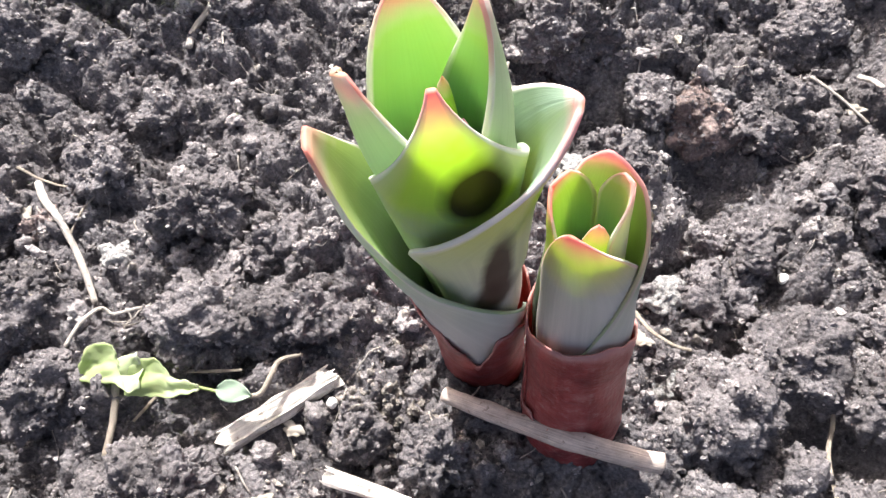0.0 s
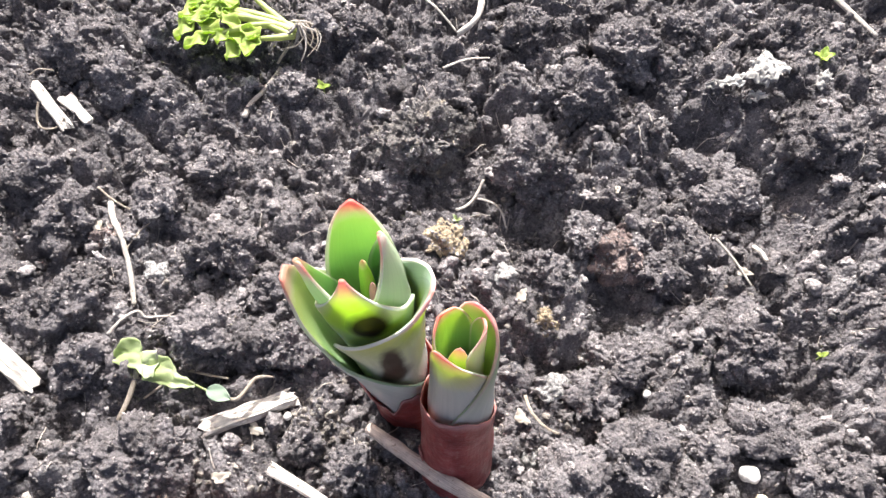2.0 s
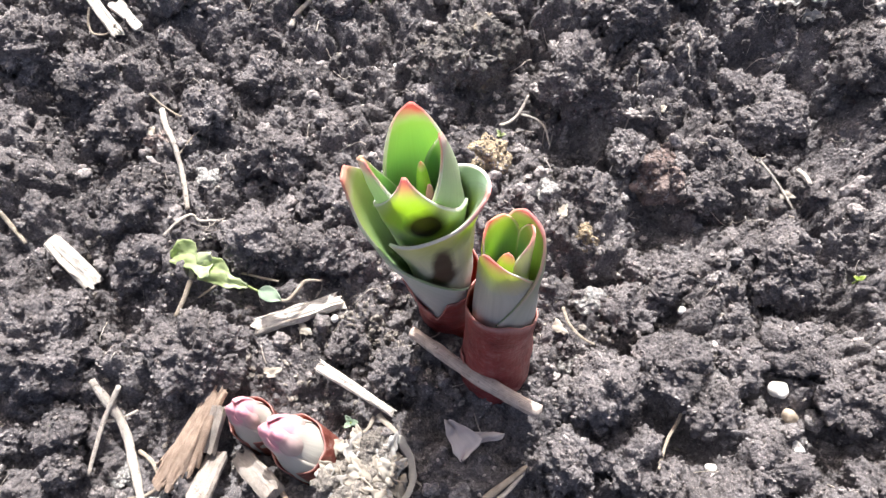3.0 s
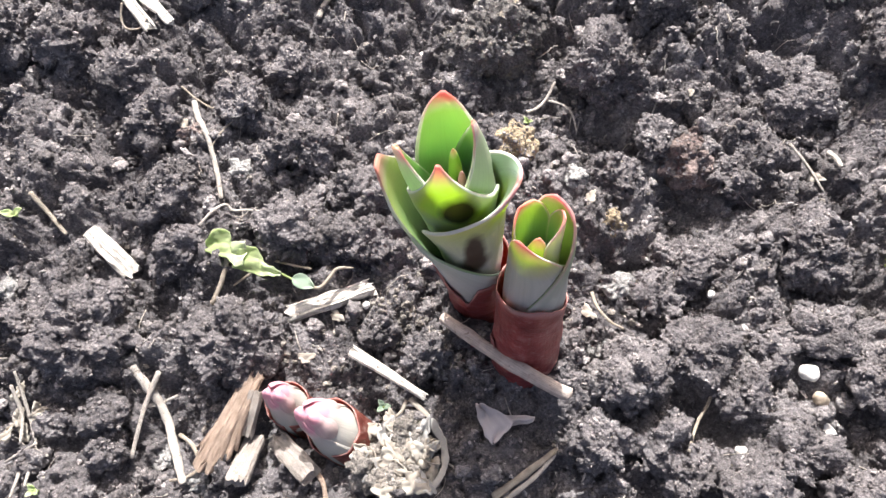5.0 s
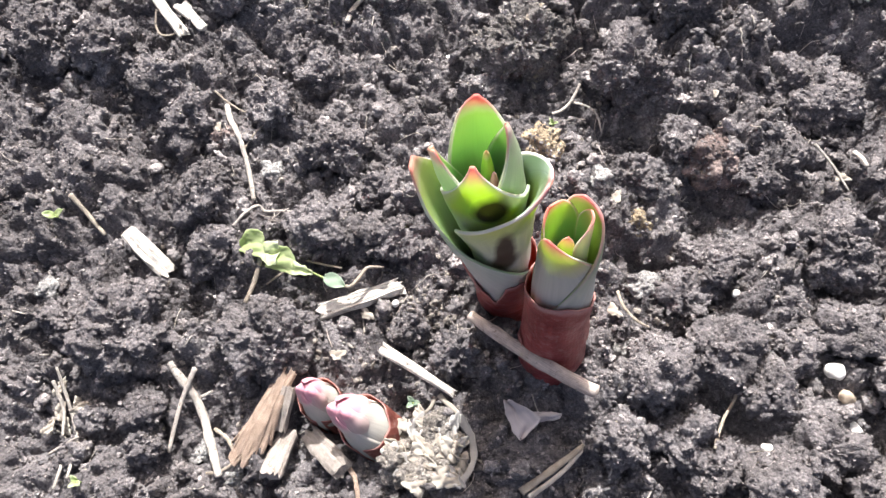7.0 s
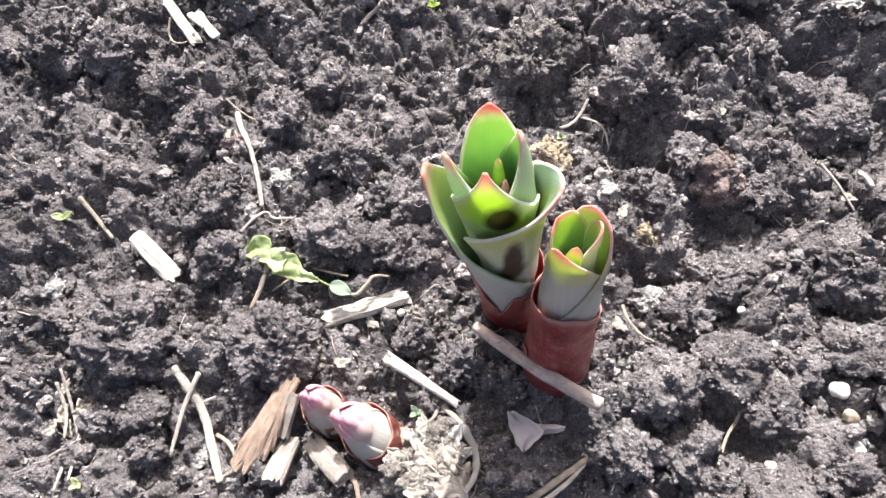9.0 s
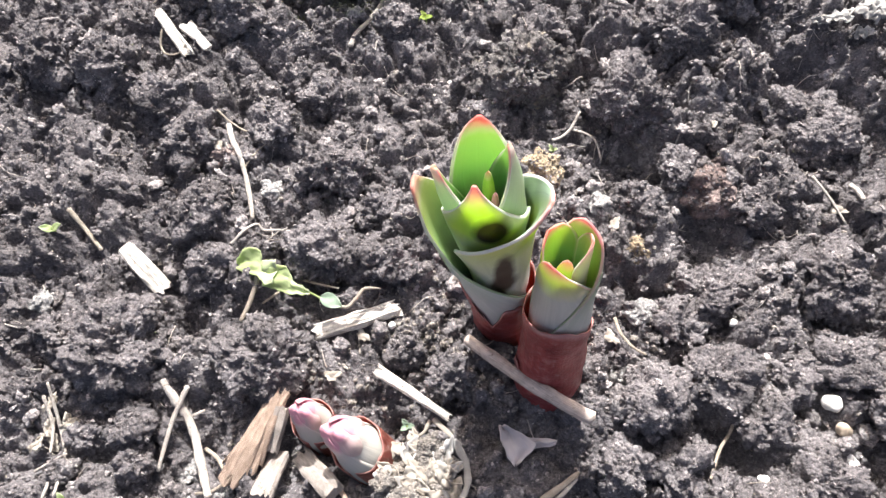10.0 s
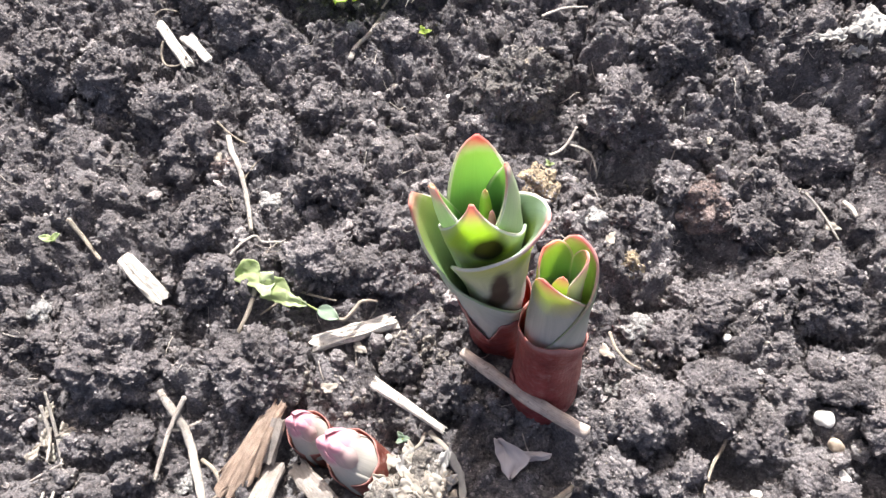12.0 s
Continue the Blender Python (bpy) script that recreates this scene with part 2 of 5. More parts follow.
YELLOW_LEAF = leaf_material("yellow_leaf_skin", (0.58, 0.60, 0.40), (0.62, 0.66, 0.22), (0.86, 0.45, 0.34), (0.86, 0.56, 0.42), (0.85, 0.85, 0.10), 0.5, tip_from=0.90, rim_width=0.12, thin_from=0.4)
BUD_SKIN = leaf_material("bud_skin", (0.46, 0.47, 0.42), (0.60, 0.52, 0.49), (0.66, 0.33, 0.39), (0.78, 0.64, 0.62), (0.6, 0.4, 0.3), 0.2, tip_from=0.70, rim_width=0.10)
PINK_BUD = leaf_material("pink_bud_skin", (0.56, 0.44, 0.42), (0.64, 0.40, 0.43), (0.68, 0.33, 0.40), (0.74, 0.52, 0.54), (0.6, 0.35, 0.3), 0.2, tip_from=0.7)
INNER_BUD = leaf_material("inner_bud_skin", (0.18, 0.34, 0.08), (0.34, 0.55, 0.10), (0.66, 0.36, 0.22), PINK, (0.5, 0.7, 0.1), 0.3, tip_from=0.92)
GREEN_STEM = leaf_material("green_stem_skin", (0.24, 0.31, 0.11), (0.29, 0.36, 0.13), (0.28, 0.34, 0.11), (0.3, 0.34, 0.14), (0.4, 0.5, 0.14), 0.2, tip_from=0.99)
WEED_STEM = leaf_material("weed_stem_skin", (0.50, 0.56, 0.20), (0.56, 0.62, 0.24), (0.5, 0.58, 0.2), (0.56, 0.6, 0.26), (0.6, 0.7, 0.2), 0.25, tip_from=0.99)
WEED_LEAF = leaf_material("weed_leaf_skin", (0.40, 0.50, 0.12), (0.54, 0.64, 0.20), (0.5, 0.62, 0.14), (0.5, 0.62, 0.2), (0.62, 0.82, 0.10), 0.45, tip_from=0.98)
WILTED = leaf_material("wilted_leaf_skin", (0.40, 0.47, 0.23), (0.58, 0.65, 0.40), (0.64, 0.68, 0.50), (0.62, 0.67, 0.46), (0.54, 0.74, 0.18), 0.40, tip_from=0.93)
SEED_LEAF = leaf_material("seed_leaf_skin", (0.24, 0.32, 0.24), (0.30, 0.38, 0.29), (0.3, 0.36, 0.27), (0.34, 0.4, 0.31), (0.3, 0.42, 0.18), 0.2, tip_from=0.98, rough=0.7, sheen=0.2)
DRY_LEAF = leaf_material("dry_leaf_skin", (0.60, 0.53, 0.52), (0.74, 0.67, 0.66), (0.6, 0.52, 0.48), (0.64, 0.58, 0.55), (0.5, 0.4, 0.35), 0.25, tip_from=0.98, rough=0.75)
PAPERY = leaf_material("papery_husk_skin", (0.36, 0.32, 0.275), (0.50, 0.46, 0.40), (0.49, 0.45, 0.39), (0.50, 0.46, 0.40), (0.5, 0.44, 0.34), 0.22, tip_from=0.98, rough=0.85)
WHITISH = leaf_material("bleached_husk_skin", (0.36, 0.345, 0.33), (0.56, 0.545, 0.525), (0.55, 0.54, 0.52), (0.56, 0.55, 0.53), (0.5, 0.48, 0.44), 0.2, tip_from=0.98, rough=0.8)


def sheath_material(name, a, b, c):
    m, nt, bsdf, out = material(name)
    sep = node(nt, "ShaderNodeSeparateXYZ", {"Vector": nt.nodes.new("ShaderNodeUVMap").outputs[0]})
    u, v = sep.outputs[0], sep.outputs[1]
    pos = nt.nodes.new("ShaderNodeTexCoord").outputs["Object"]
    comb = node(nt, "ShaderNodeCombineXYZ", {"X": calc(nt, "MULTIPLY", u, 30.0), "Y": calc(nt, "MULTIPLY", v, 2.0)})
    col = ramp(nt, noise_of(nt, 130, 5, 0.65, pos), [(0.3, a), (0.52, b), (0.75, c)])
    col = mix(nt, 0.5, col, ramp(nt, noise_of(nt, 1.0, 5, 0.6, comb.outputs[0]), [(0.3, (0.65, 0.6, 0.6)), (0.7, (1.3, 1.3, 1.3))]), "MULTIPLY")
    dust = ramp(nt, noise_of(nt, 520, 4, 0.7, pos), [(0.55, (0.0,)), (0.70, (0.6,))])
    col = mix(nt, dust, col, (0.42, 0.3, 0.26))
    rim = ramp(nt, v, [(0.94, (0.0,)), (0.985, (0.8,))])
    col = mix(nt, rim, col, (0.55, 0.3, 0.27))
    nt.links.new(col, bsdf.inputs["Base Color"])
    bsdf.inputs["Roughness"].default_value = 0.33
    bsdf.inputs["Specular IOR Level"].default_value = 0.5
    tr = nt.nodes.new("ShaderNodeBsdfTranslucent")
    tr.inputs[0].default_value = (0.6, 0.14, 0.09, 1)
    sh = node(nt, "ShaderNodeMixShader", {0: 0.3, 1: bsdf.outputs[0], 2: tr.outputs[0]})
    nt.links.new(sh.outputs[0], out.inputs[0])
    bump(nt, bsdf, calc(nt, "ADD", noise_of(nt, 1.0, 5, 0.6, comb.outputs[0]), noise_of(nt, 400, 4, 0.6, pos)), 0.5, 0.0007)
    return m


SHEATH = sheath_material("red_sheath", (0.16, 0.028, 0.029), (0.38, 0.072, 0.072), (0.54, 0.22, 0.20))
BROWN_SHEATH = sheath_material("brown_sheath", (0.10, 0.030, 0.024), (0.23, 0.070, 0.055), (0.40, 0.20, 0.15))


# ---- numbers that look random ----
def hashed(ix, iy, iz, seed):
    n = (ix.astype(np.int64) * 374761393 + iy.astype(np.int64) * 668265263 + iz.astype(np.int64) * 2147483647 + seed * 1274126177) & 0xFFFFFFFF
    n = ((n ^ (n >> 13)) * 1274126177) & 0xFFFFFFFF
    n = ((n ^ (n >> 16)) * 2246822519) & 0xFFFFFFFF
    n = n ^ (n >> 15)
    return (n & 0xFFFFFF) / float(0x1000000)


def soft_noise(p, scale, seed):
    """Smooth value noise, -1 to 1, of points (n, 3)."""
    q = p / scale
    i = np.floor(q)
    f = q - i
    f = f * f * (3 - 2 * f)
    total = np.zeros(len(p))
    for dx in (0, 1):
        for dy in (0, 1):
            for dz in (0, 1):
                w = (f[:, 0] if dx else 1 - f[:, 0]) * (f[:, 1] if dy else 1 - f[:, 1]) * (f[:, 2] if dz else 1 - f[:, 2])
                total += w * hashed(i[:, 0] + dx, i[:, 1] + dy, i[:, 2] + dz, seed)
    return total * 2 - 1


def lumps(p, scale, seed, flat=False):
    """Rounded lumps packed side by side, 0 to 1, each of its own height, with creases between them."""
    q = p / scale
    i = np.floor(q)
    best, high = np.full(len(p), 9.0), np.zeros(len(p))
    for dx in (-1, 0, 1):
        for dy in (-1, 0, 1):
            for dz in ((0,) if flat else (-1, 0, 1)):
                cx, cy, cz = i[:, 0] + dx, i[:, 1] + dy, i[:, 2] + dz
                d = (cx + hashed(cx, cy, cz, seed) - q[:, 0]) ** 2 + (cy + hashed(cx, cy, cz, seed + 1) - q[:, 1]) ** 2
                if not flat:
                    d = d + (cz + hashed(cx, cy, cz, seed + 2) - q[:, 2]) ** 2
                near = d < best
                best = np.where(near, d, best)
                high = np.where(near, hashed(cx, cy, cz, seed + 3), high)
    return np.clip(1 - best / 0.66, 0, 1) ** 0.7 * (0.3 + 0.7 * high)


def ridges(p, scale, seed):
    """Sharp, torn crests, 0 to 1."""
    a = 1 - np.abs(soft_noise(p, scale, seed) * 1.5)
    return np.clip(a, 0, 1) ** 1.6


def warped(p, seed, big=0.007, small=0.0022):
    w = p.copy()
    for k in range(2):
        w[:, k] += big * soft_noise(p, 0.022, seed + k) + small * soft_noise(p, 0.0045, seed + 5 + k) + 0.0006 * soft_noise(p, 0.0015, seed + 8 + k)
    return w


PITS = [(0.147, -0.012, 0.052, 0.016), (0.104, -0.030, 0.009, 0.012), (0.130, -0.054, 0.010, 0.013), (0.152, -0.032, 0.011, 0.012), (0.098, -0.062, 0.012, 0.012), (0.078, -0.055, 0.010, 0.009), (0.124, -0.010, 0.007, 0.007), (0.090, -0.022, 0.009, 0.008), (0.022, 0.012, 0.02, 0.006), (0.096, 0.058, 0.013, 0.010), (0.066, 0.131, 0.024, 0.016), (0.122, 0.086, 0.017, -0.006), (0.071, 0.021, 0.014, -0.004), (-0.117, 0.002, 0.016, 0.008), (0.05, -0.05, 0.03, 0.006),
        (0.064, 0.085, 0.019, 0.012), (-0.016, -0.003, 0.013, -0.003), (-0.15, -0.075, 0.02, 0.004), (0.10, -0.025, 0.012, 0.008), (-0.04, -0.02, 0.014, 0.003)]

# broad swells and hollows of the bed: x, y, height at the middle
SWELLS = [(0.154, 0.121, -0.0282), (0.156, 0.035, -0.0280), (0.087, 0.026, -0.0217), (0.040, 0.103, -0.0162), (0.104, 0.069, -0.0096), (0.080, 0.135, 0.0090), (0.118, 0.106, -0.0127), (0.159, 0.087, -0.0123), (0.132, 0.138, -0.0086),
          (-0.095, -0.053, -0.0101), (-0.103, 0.107, -0.0102), (0.180, 0.059, -0.0087), (0.000, 0.000, -0.0079), (-0.127, 0.012, -0.0150), (-0.096, 0.009, 0.0122), (0.124, -0.016, 0.0058), (-0.039, -0.055, -0.0056), (-0.081, -0.008, -0.0089),
          (-0.141, 0.074, -0.0092), (-0.158, -0.032, -0.0043), (-0.079, 0.032, -0.0080), (-0.034, 0.155, 0.0048), (0.000, 0.124, -0.0084), (0.104, 0.079, -0.0035), (0.110, 0.040, 0.0085), (-0.006, -0.029, -0.0037), (-0.111, -0.027, 0.0031),
          (-0.116, 0.090, 0.0033), (-0.030, 0.011, 0.0012), (0.138, -0.007, 0.0030), (0.142, -0.028, -0.0026)]


def ground_height(x, y):
    """Height of the dug soil, before the loose crumbs and clods that lie on it."""
    p = np.stack([x, y, np.zeros_like(x)], 1)
    near = np.clip(1.6 - np.hypot(x, y) / 0.6, 0, 1)
    w = warped(p, 11)
    h = 0.0045 * soft_noise(p, 0.055, 3) + 0.0115 * (lumps(w, 0.032, 21, True) - 0.45) + 0.0092 * (lumps(w, 0.0145, 31, True) - 0.4)
    h = h + 0.0056 * lumps(w, 0.0066, 41, True) + 0.0034 * lumps(w, 0.0034, 51, True) + 0.0016 * ridges(w, 0.0046, 55) + 0.0013 * ridges(w, 0.0023, 61) - 0.0028 + 0.0007 * soft_noise(p, 0.0016, 66)
    h = h * near + 0.02 * soft_noise(p, 0.9, 5) * (1 - near)
    for px, py, r, d in PITS:
        h = h - d * np.exp(-((x - px) ** 2 + (y - py) ** 2) / (r * r))
    for px, py, up in SWELLS:
        h = h + up * np.exp(-((x - px) ** 2 + (y - py) ** 2) / 0.026 ** 2)
    return h + 0.0015


def ground_at(x, y, r=0.0):
    """Highest ground within r of a place."""
    a = np.linspace(0, 2 * math.pi, 9)[:-1]
    xs = np.concatenate([[x], x + r * np.cos(a), x + 0.5 * r * np.cos(a)])
    ys = np.concatenate([[y], y + r * np.sin(a), y + 0.5 * r * np.sin(a)])
    h = ground_height(xs, ys)
    return float(np.mean(h)) if r == 0 else float(0.5 * np.max(h) + 0.5 * np.mean(h))


# ---- mesh makers ----
def mesh_from(name, verts, faces, uvs=None, slots=None, smooth=True):
    me = bpy.data.meshes.new(name)
    me.from_pydata([tuple(v) for v in verts], [], faces)
    if uvs is not None:
        layer = me.uv_layers.new(name="UVMap")
        idx = np.zeros(len(me.loops), dtype=np.int32)
        me.loops.foreach_get("vertex_index", idx)
        layer.data.foreach_set("uv", np.asarray(uvs, dtype=np.float32)[idx].ravel())
    me.polygons.foreach_set("use_smooth", [smooth] * len(me.polygons))
    if slots is not None:
        me.polygons.foreach_set("material_index", slots)
    me.update()
    return me


def part(name, me, materials, parent, label=""):
    ob = new(name, me)
    for m in (materials if isinstance(materials, (list, tuple)) else [materials]):
        me.materials.append(m)
    ob.parent = parent
    return tagged(ob, label) if label else ob


def single(name, me, materials, label, category, group="", kind=""):
    return tagged(part(name, me, materials, None), label, category, group, kind)


def thing(name, at, label, category, group=""):
    ob = new(name)
    ob.empty_display_size = 0.01
    ob.location = at
    return tagged(ob, label, category, group)


def sheet(name, P, thick, flip=False):
    """A leaf or husk from a grid of places (rows along, columns across), closed, with an outside (slot 0) and an inside (slot 1)."""
    nv, nu, _ = P.shape
    du, dv = np.gradient(P, axis=1), np.gradient(P, axis=0)
    n = np.cross(du, dv)
    n /= np.maximum(np.linalg.norm(n, axis=2, keepdims=True), 1e-12)
    n[-1] = n[-2]
    if flip:
        n = -n
    U = np.linspace(0, 1, nu)[None, :].repeat(nv, 0)
    V = np.linspace(0, 1, nv)[:, None].repeat(nu, 1)
    t = thick * (0.6 + 0.4 * np.clip(6 * np.minimum(U, 1 - U), 0, 1)) * (0.7 + 0.3 * np.clip(8 * (1 - V), 0, 1))
    A, B = P + n * t[..., None] / 2, P - n * t[..., None] / 2
    verts = np.concatenate([A.reshape(-1, 3), B.reshape(-1, 3)])
    uvs = np.concatenate([np.stack([U, V], 2).reshape(-1, 2)] * 2)
    faces, slots = [], []
    k = nv * nu
    for j in range(nv - 1):
        for i in range(nu - 1):
            a, b, c, d = j * nu + i, j * nu + i + 1, (j + 1) * nu + i + 1, (j + 1) * nu + i
            q = (a, b, c, d) if not flip else (d, c, b, a)
            faces.append(q), slots.append(0)
            faces.append(tuple(v + k for v in reversed(q))), slots.append(1)
    ring = [i for i in range(nu)] + [j * nu + nu - 1 for j in range(1, nv)] + [(nv - 1) * nu + i for i in range(nu - 2, -1, -1)] + [j * nu for j in range(nv - 2, 0, -1)]
    for a, b in zip(ring, ring[1:] + ring[:1]):
        q = (b, a, a + k, b + k)
        faces.append(q if not flip else tuple(reversed(q))), slots.append(1)
    return mesh_from(name, verts, faces, uvs, slots)


def tube(name, pts, radii, segs=10, rough=0.12, seed=1, squash=1.0):
    """A stalk through the places pts (smoothed), closed at both ends, uneven along its length."""
    pts, radii = np.asarray(pts, float), np.asarray(radii, float)
    m = max(10, 7 * (len(pts) - 1))
    s = np.linspace(0, len(pts) - 1, m)
    i = np.clip(np.floor(s).astype(int), 0, len(pts) - 2)
    f = (s - i)[:, None]
    g = lambda a: pts[np.clip(i + a, 0, len(pts) - 1)]
    P = 0.5 * (2 * g(0) + (g(1) - g(-1)) * f + (2 * g(-1) - 5 * g(0) + 4 * g(1) - g(2)) * f ** 2 + (3 * g(0) - g(-1) - 3 * g(1) + g(2)) * f ** 3)
    R = np.interp(s, np.arange(len(pts)), radii)
    T = np.gradient(P, axis=0)
    T /= np.linalg.norm(T, axis=1, keepdims=True) + 1e-12
    side = np.cross(T, (0.03, 0.05, 1.0))
    side /= np.linalg.norm(side, axis=1, keepdims=True) + 1e-12
    up = np.cross(side, T)
    verts, uvs, faces = [], [], []
    a = np.linspace(0, 2 * math.pi, segs, endpoint=False)
    for j in range(m):
        ring = P[j] + R[j] * (np.cos(a)[:, None] * side[j] + squash * np.sin(a)[:, None] * up[j])
        verts.append(ring)
        uvs.append(np.stack([np.full(segs, j / (m - 1)), a / (2 * math.pi)], 1))
    V = np.concatenate(verts)
    d = soft_noise(V, max(float(R.mean()) * 1.6, 0.0006), seed) + 0.7 * soft_noise(V, max(float(R.mean()) * 5, 0.002), seed + 9)
    V = V + (V - P.repeat(segs, 0)) * (rough * d)[:, None]
    for j in range(m - 1):
        for i2 in range(segs):
            n2 = (i2 + 1) % segs
            faces.append((j * segs + i2, j * segs + n2, (j + 1) * segs + n2, (j + 1) * segs + i2))
    V = np.concatenate([V, P[:1] - T[:1] * R[0] * 0.35, P[-1:] + T[-1:] * R[-1] * 0.35])
    U = np.concatenate(uvs + [np.array([[0, 0.5], [1, 0.5]])])
    k = m * segs
    for i2 in range(segs):
        n2 = (i2 + 1) % segs
        faces.append((k, n2, i2))
        faces.append((k + 1, (m - 1) * segs + i2, (m - 1) * segs + n2))
    return mesh_from(name, V, faces, U)


def splinter(name, a, b, width, thick, seed, taper=0.0, roll=0.0, bow=0.0, rough=1.3):
    """A flat broken piece of wood from a to b, with ragged ends, split edges and rounded corners."""
    a, b = np.asarray(a, float), np.asarray(b, float)
    T = (b - a) / np.linalg.norm(b - a)
    L = np.linalg.norm(b - a)
    side = np.cross(T, (0, 0, 1.0))
    side /= np.linalg.norm(side)
    up = np.cross(side, T)
    side, up = side * math.cos(roll) + up * math.sin(roll), up * math.cos(roll) - side * math.sin(roll)
    rng = np.random.RandomState(seed)
    half = [(-1 + 2 * i / 9, 1.0) for i in range(10)]
    prof = np.array(half + [(1.03, 0.3), (1.0, -0.4)] + [(-x, -1.0) for x, _ in half[::2]] + [(-1.0, -0.4), (-1.03, 0.3)])
    prof[:10, 1] += rng.uniform(-0.15, 0.1, 10)          # split fibres along the top
    prof[0, 1], prof[9, 1] = 0.55, 0.6
    k, m = len(prof), 26
    verts, uvs, faces = [], [], []
    rag = [rng.uniform(-1, 1, k) * 0.075 * L, rng.uniform(-1, 1, k) * 0.075 * L]
    across = np.linspace(0, 1, k)
    for j in range(m):
        s = j / (m - 1)
        w = width / 2 * (1 - taper * s) * (1 + 0.06 * math.sin(5 * s + seed))
        pts = a + T * L * s + side * (prof[:, :1] * w) + up * (prof[:, 1:] * thick / 2) + up * bow * math.sin(math.pi * s)
        pts = pts + T * ((1 - s) ** 5 * rag[0] + s ** 5 * rag[1])[:, None]
        verts.append(pts)
        uvs.append(np.stack([np.full(k, s), (prof[:, 0] * 0.5 + 0.5)], 1))
    V = np.concatenate(verts)
    q = np.stack([(V - a) @ T * 0.22, (V - a) @ side, (V - a) @ up], 1) + seed
    V = V + up * (soft_noise(q, 0.0009, seed) * thick * 0.07 * rough + soft_noise(V, 0.005, seed + 2) * thick * 0.12 * rough)[:, None]
    V = V + side * ((soft_noise(q, 0.0012, seed + 3) * 0.06 + soft_noise(V, 0.011, seed + 5) * 0.06) * width * rough)[:, None]
    for j in range(m - 1):
        for i in range(k):
            n = (i + 1) % k
            faces.append((j * k + i, j * k + n, (j + 1) * k + n, (j + 1) * k + i))
    faces.append(tuple(range(k - 1, -1, -1)))
    faces.append(tuple((m - 1) * k + i for i in range(k)))
    return mesh_from(name, V, faces, np.concatenate(uvs), smooth=False)


def ball(sub):
    bm = bmesh.new()
    bmesh.ops.create_icosphere(bm, subdivisions=sub, radius=1.0)
    bm.verts.ensure_lookup_table()
    v = np.array([x.co for x in bm.verts])
    f = np.array([[q.index for q in x.verts] for x in bm.faces])
    bm.free()
    return v, f


BALLS = {s: ball(s) for s in (1, 2, 3, 4, 5, 6)}


def granule(k, sub):
    """A crumb of soil about 1 in radius: angular when small, granules grown together when large."""
    v, _ = BALLS[sub]
    rng = np.random.RandomState(900 + k)
    w = v * (rng.uniform(0.7, 1.2, 3) if k % 3 else np.array([rng.uniform(0.9, 1.5), rng.uniform(0.6, 1.0), rng.uniform(0.45, 0.7)]))
    q = w + 7.3 * k
    grow = 0.75 + 0.6 * soft_noise(q, 0.8, k) + 0.5 * soft_noise(q, 0.42, k + 30)
    if sub > 2:
        grow = 0.48 + 0.4 * soft_noise(q, 1.0, k) + 0.72 * lumps(q, 0.85, k) + 0.48 * lumps(q, 0.42, k + 9) + 0.30 * soft_noise(q, 0.25, k + 60)
    w = w * np.maximum(grow, 0.25)[:, None]
    if sub < 3:                                   # broken faces
        for _ in range(3):
            n = rng.normal(0, 1, 3)
            n /= np.linalg.norm(n)
            w = w - np.outer(np.maximum(w @ n - rng.uniform(0.3, 0.55), 0) * 0.85, n)
    return w


TAKEN = []          # places kept clear of loose crumbs


def keep_clear(points, r):
    for p in points:
        TAKEN.append((p[0], p[1], r))


def along(a, b, step=0.003):
    n = max(2, int(math.hypot(b[0] - a[0], b[1] - a[1]) / step))
    return [(a[0] + (b[0] - a[0]) * i / n, a[1] + (b[1] - a[1]) * i / n) for i in range(n + 1)]


# ---- the ground: one sheet, fine near the shoots, out to the horizon ----
def build_ground():
    fine = 0.00105
    tail = [0.004, 0.01, 0.02, 0.035, 0.06, 0.1, 0.16, 0.25, 0.4, 0.7, 1.2, 2, 4, 8, 16, 30, 60]
    xs = np.concatenate([[-0.27 - t for t in reversed(tail)], np.arange(-0.27, 0.2851, fine), [0.285 + t for t in tail]])
    ys = np.concatenate([[-0.115 - t for t in reversed(tail)], np.arange(-0.115, 0.2851, fine), [0.285 + t for t in tail]])
    X, Y = np.meshgrid(xs, ys)
    x, y = X.ravel(), Y.ravel()
    z = ground_height(x, y)
    p = np.stack([x, y, z], 1)
    near = (np.hypot(x, y) < 0.5)[:, None]
    shift = np.stack([soft_noise(p, 0.005, 71), soft_noise(p, 0.005, 72), np.zeros(len(x))], 1) * 0.0007
    p = p + shift * near
    nx, ny = len(xs), len(ys)
    idx = np.arange(nx * ny).reshape(ny, nx)
    quads = np.stack([idx[:-1, :-1], idx[:-1, 1:], idx[1:, 1:], idx[1:, :-1]], 2).reshape(-1, 4)
    me = bpy.data.meshes.new("ground")
    me.vertices.add(len(p))
    me.vertices.foreach_set("co", p.astype(np.float32).ravel())
    me.loops.add(quads.size)
    me.loops.foreach_set("vertex_index", quads.astype(np.int32).ravel())
    me.polygons.add(len(quads))
    me.polygons.foreach_set("loop_start", np.arange(0, quads.size, 4, dtype=np.int32))
    me.polygons.foreach_set("use_smooth", np.ones(len(quads), dtype=bool))
    me.update(calc_edges=True)
    single("ground", me, SOIL, "dark crumbly garden soil, freshly dug and drying on top", "soil", kind="structure")


build_ground()


# ---- the shoots ----
def tall_axis(z):
    return np.stack([0.0125 - 0.05 * z, 0.0155 - 0.08 * z], -1)


def short_axis(z):
    return np.stack([0.0308 + 0.0 * z, -0.0100 + 0.175 * z], -1)


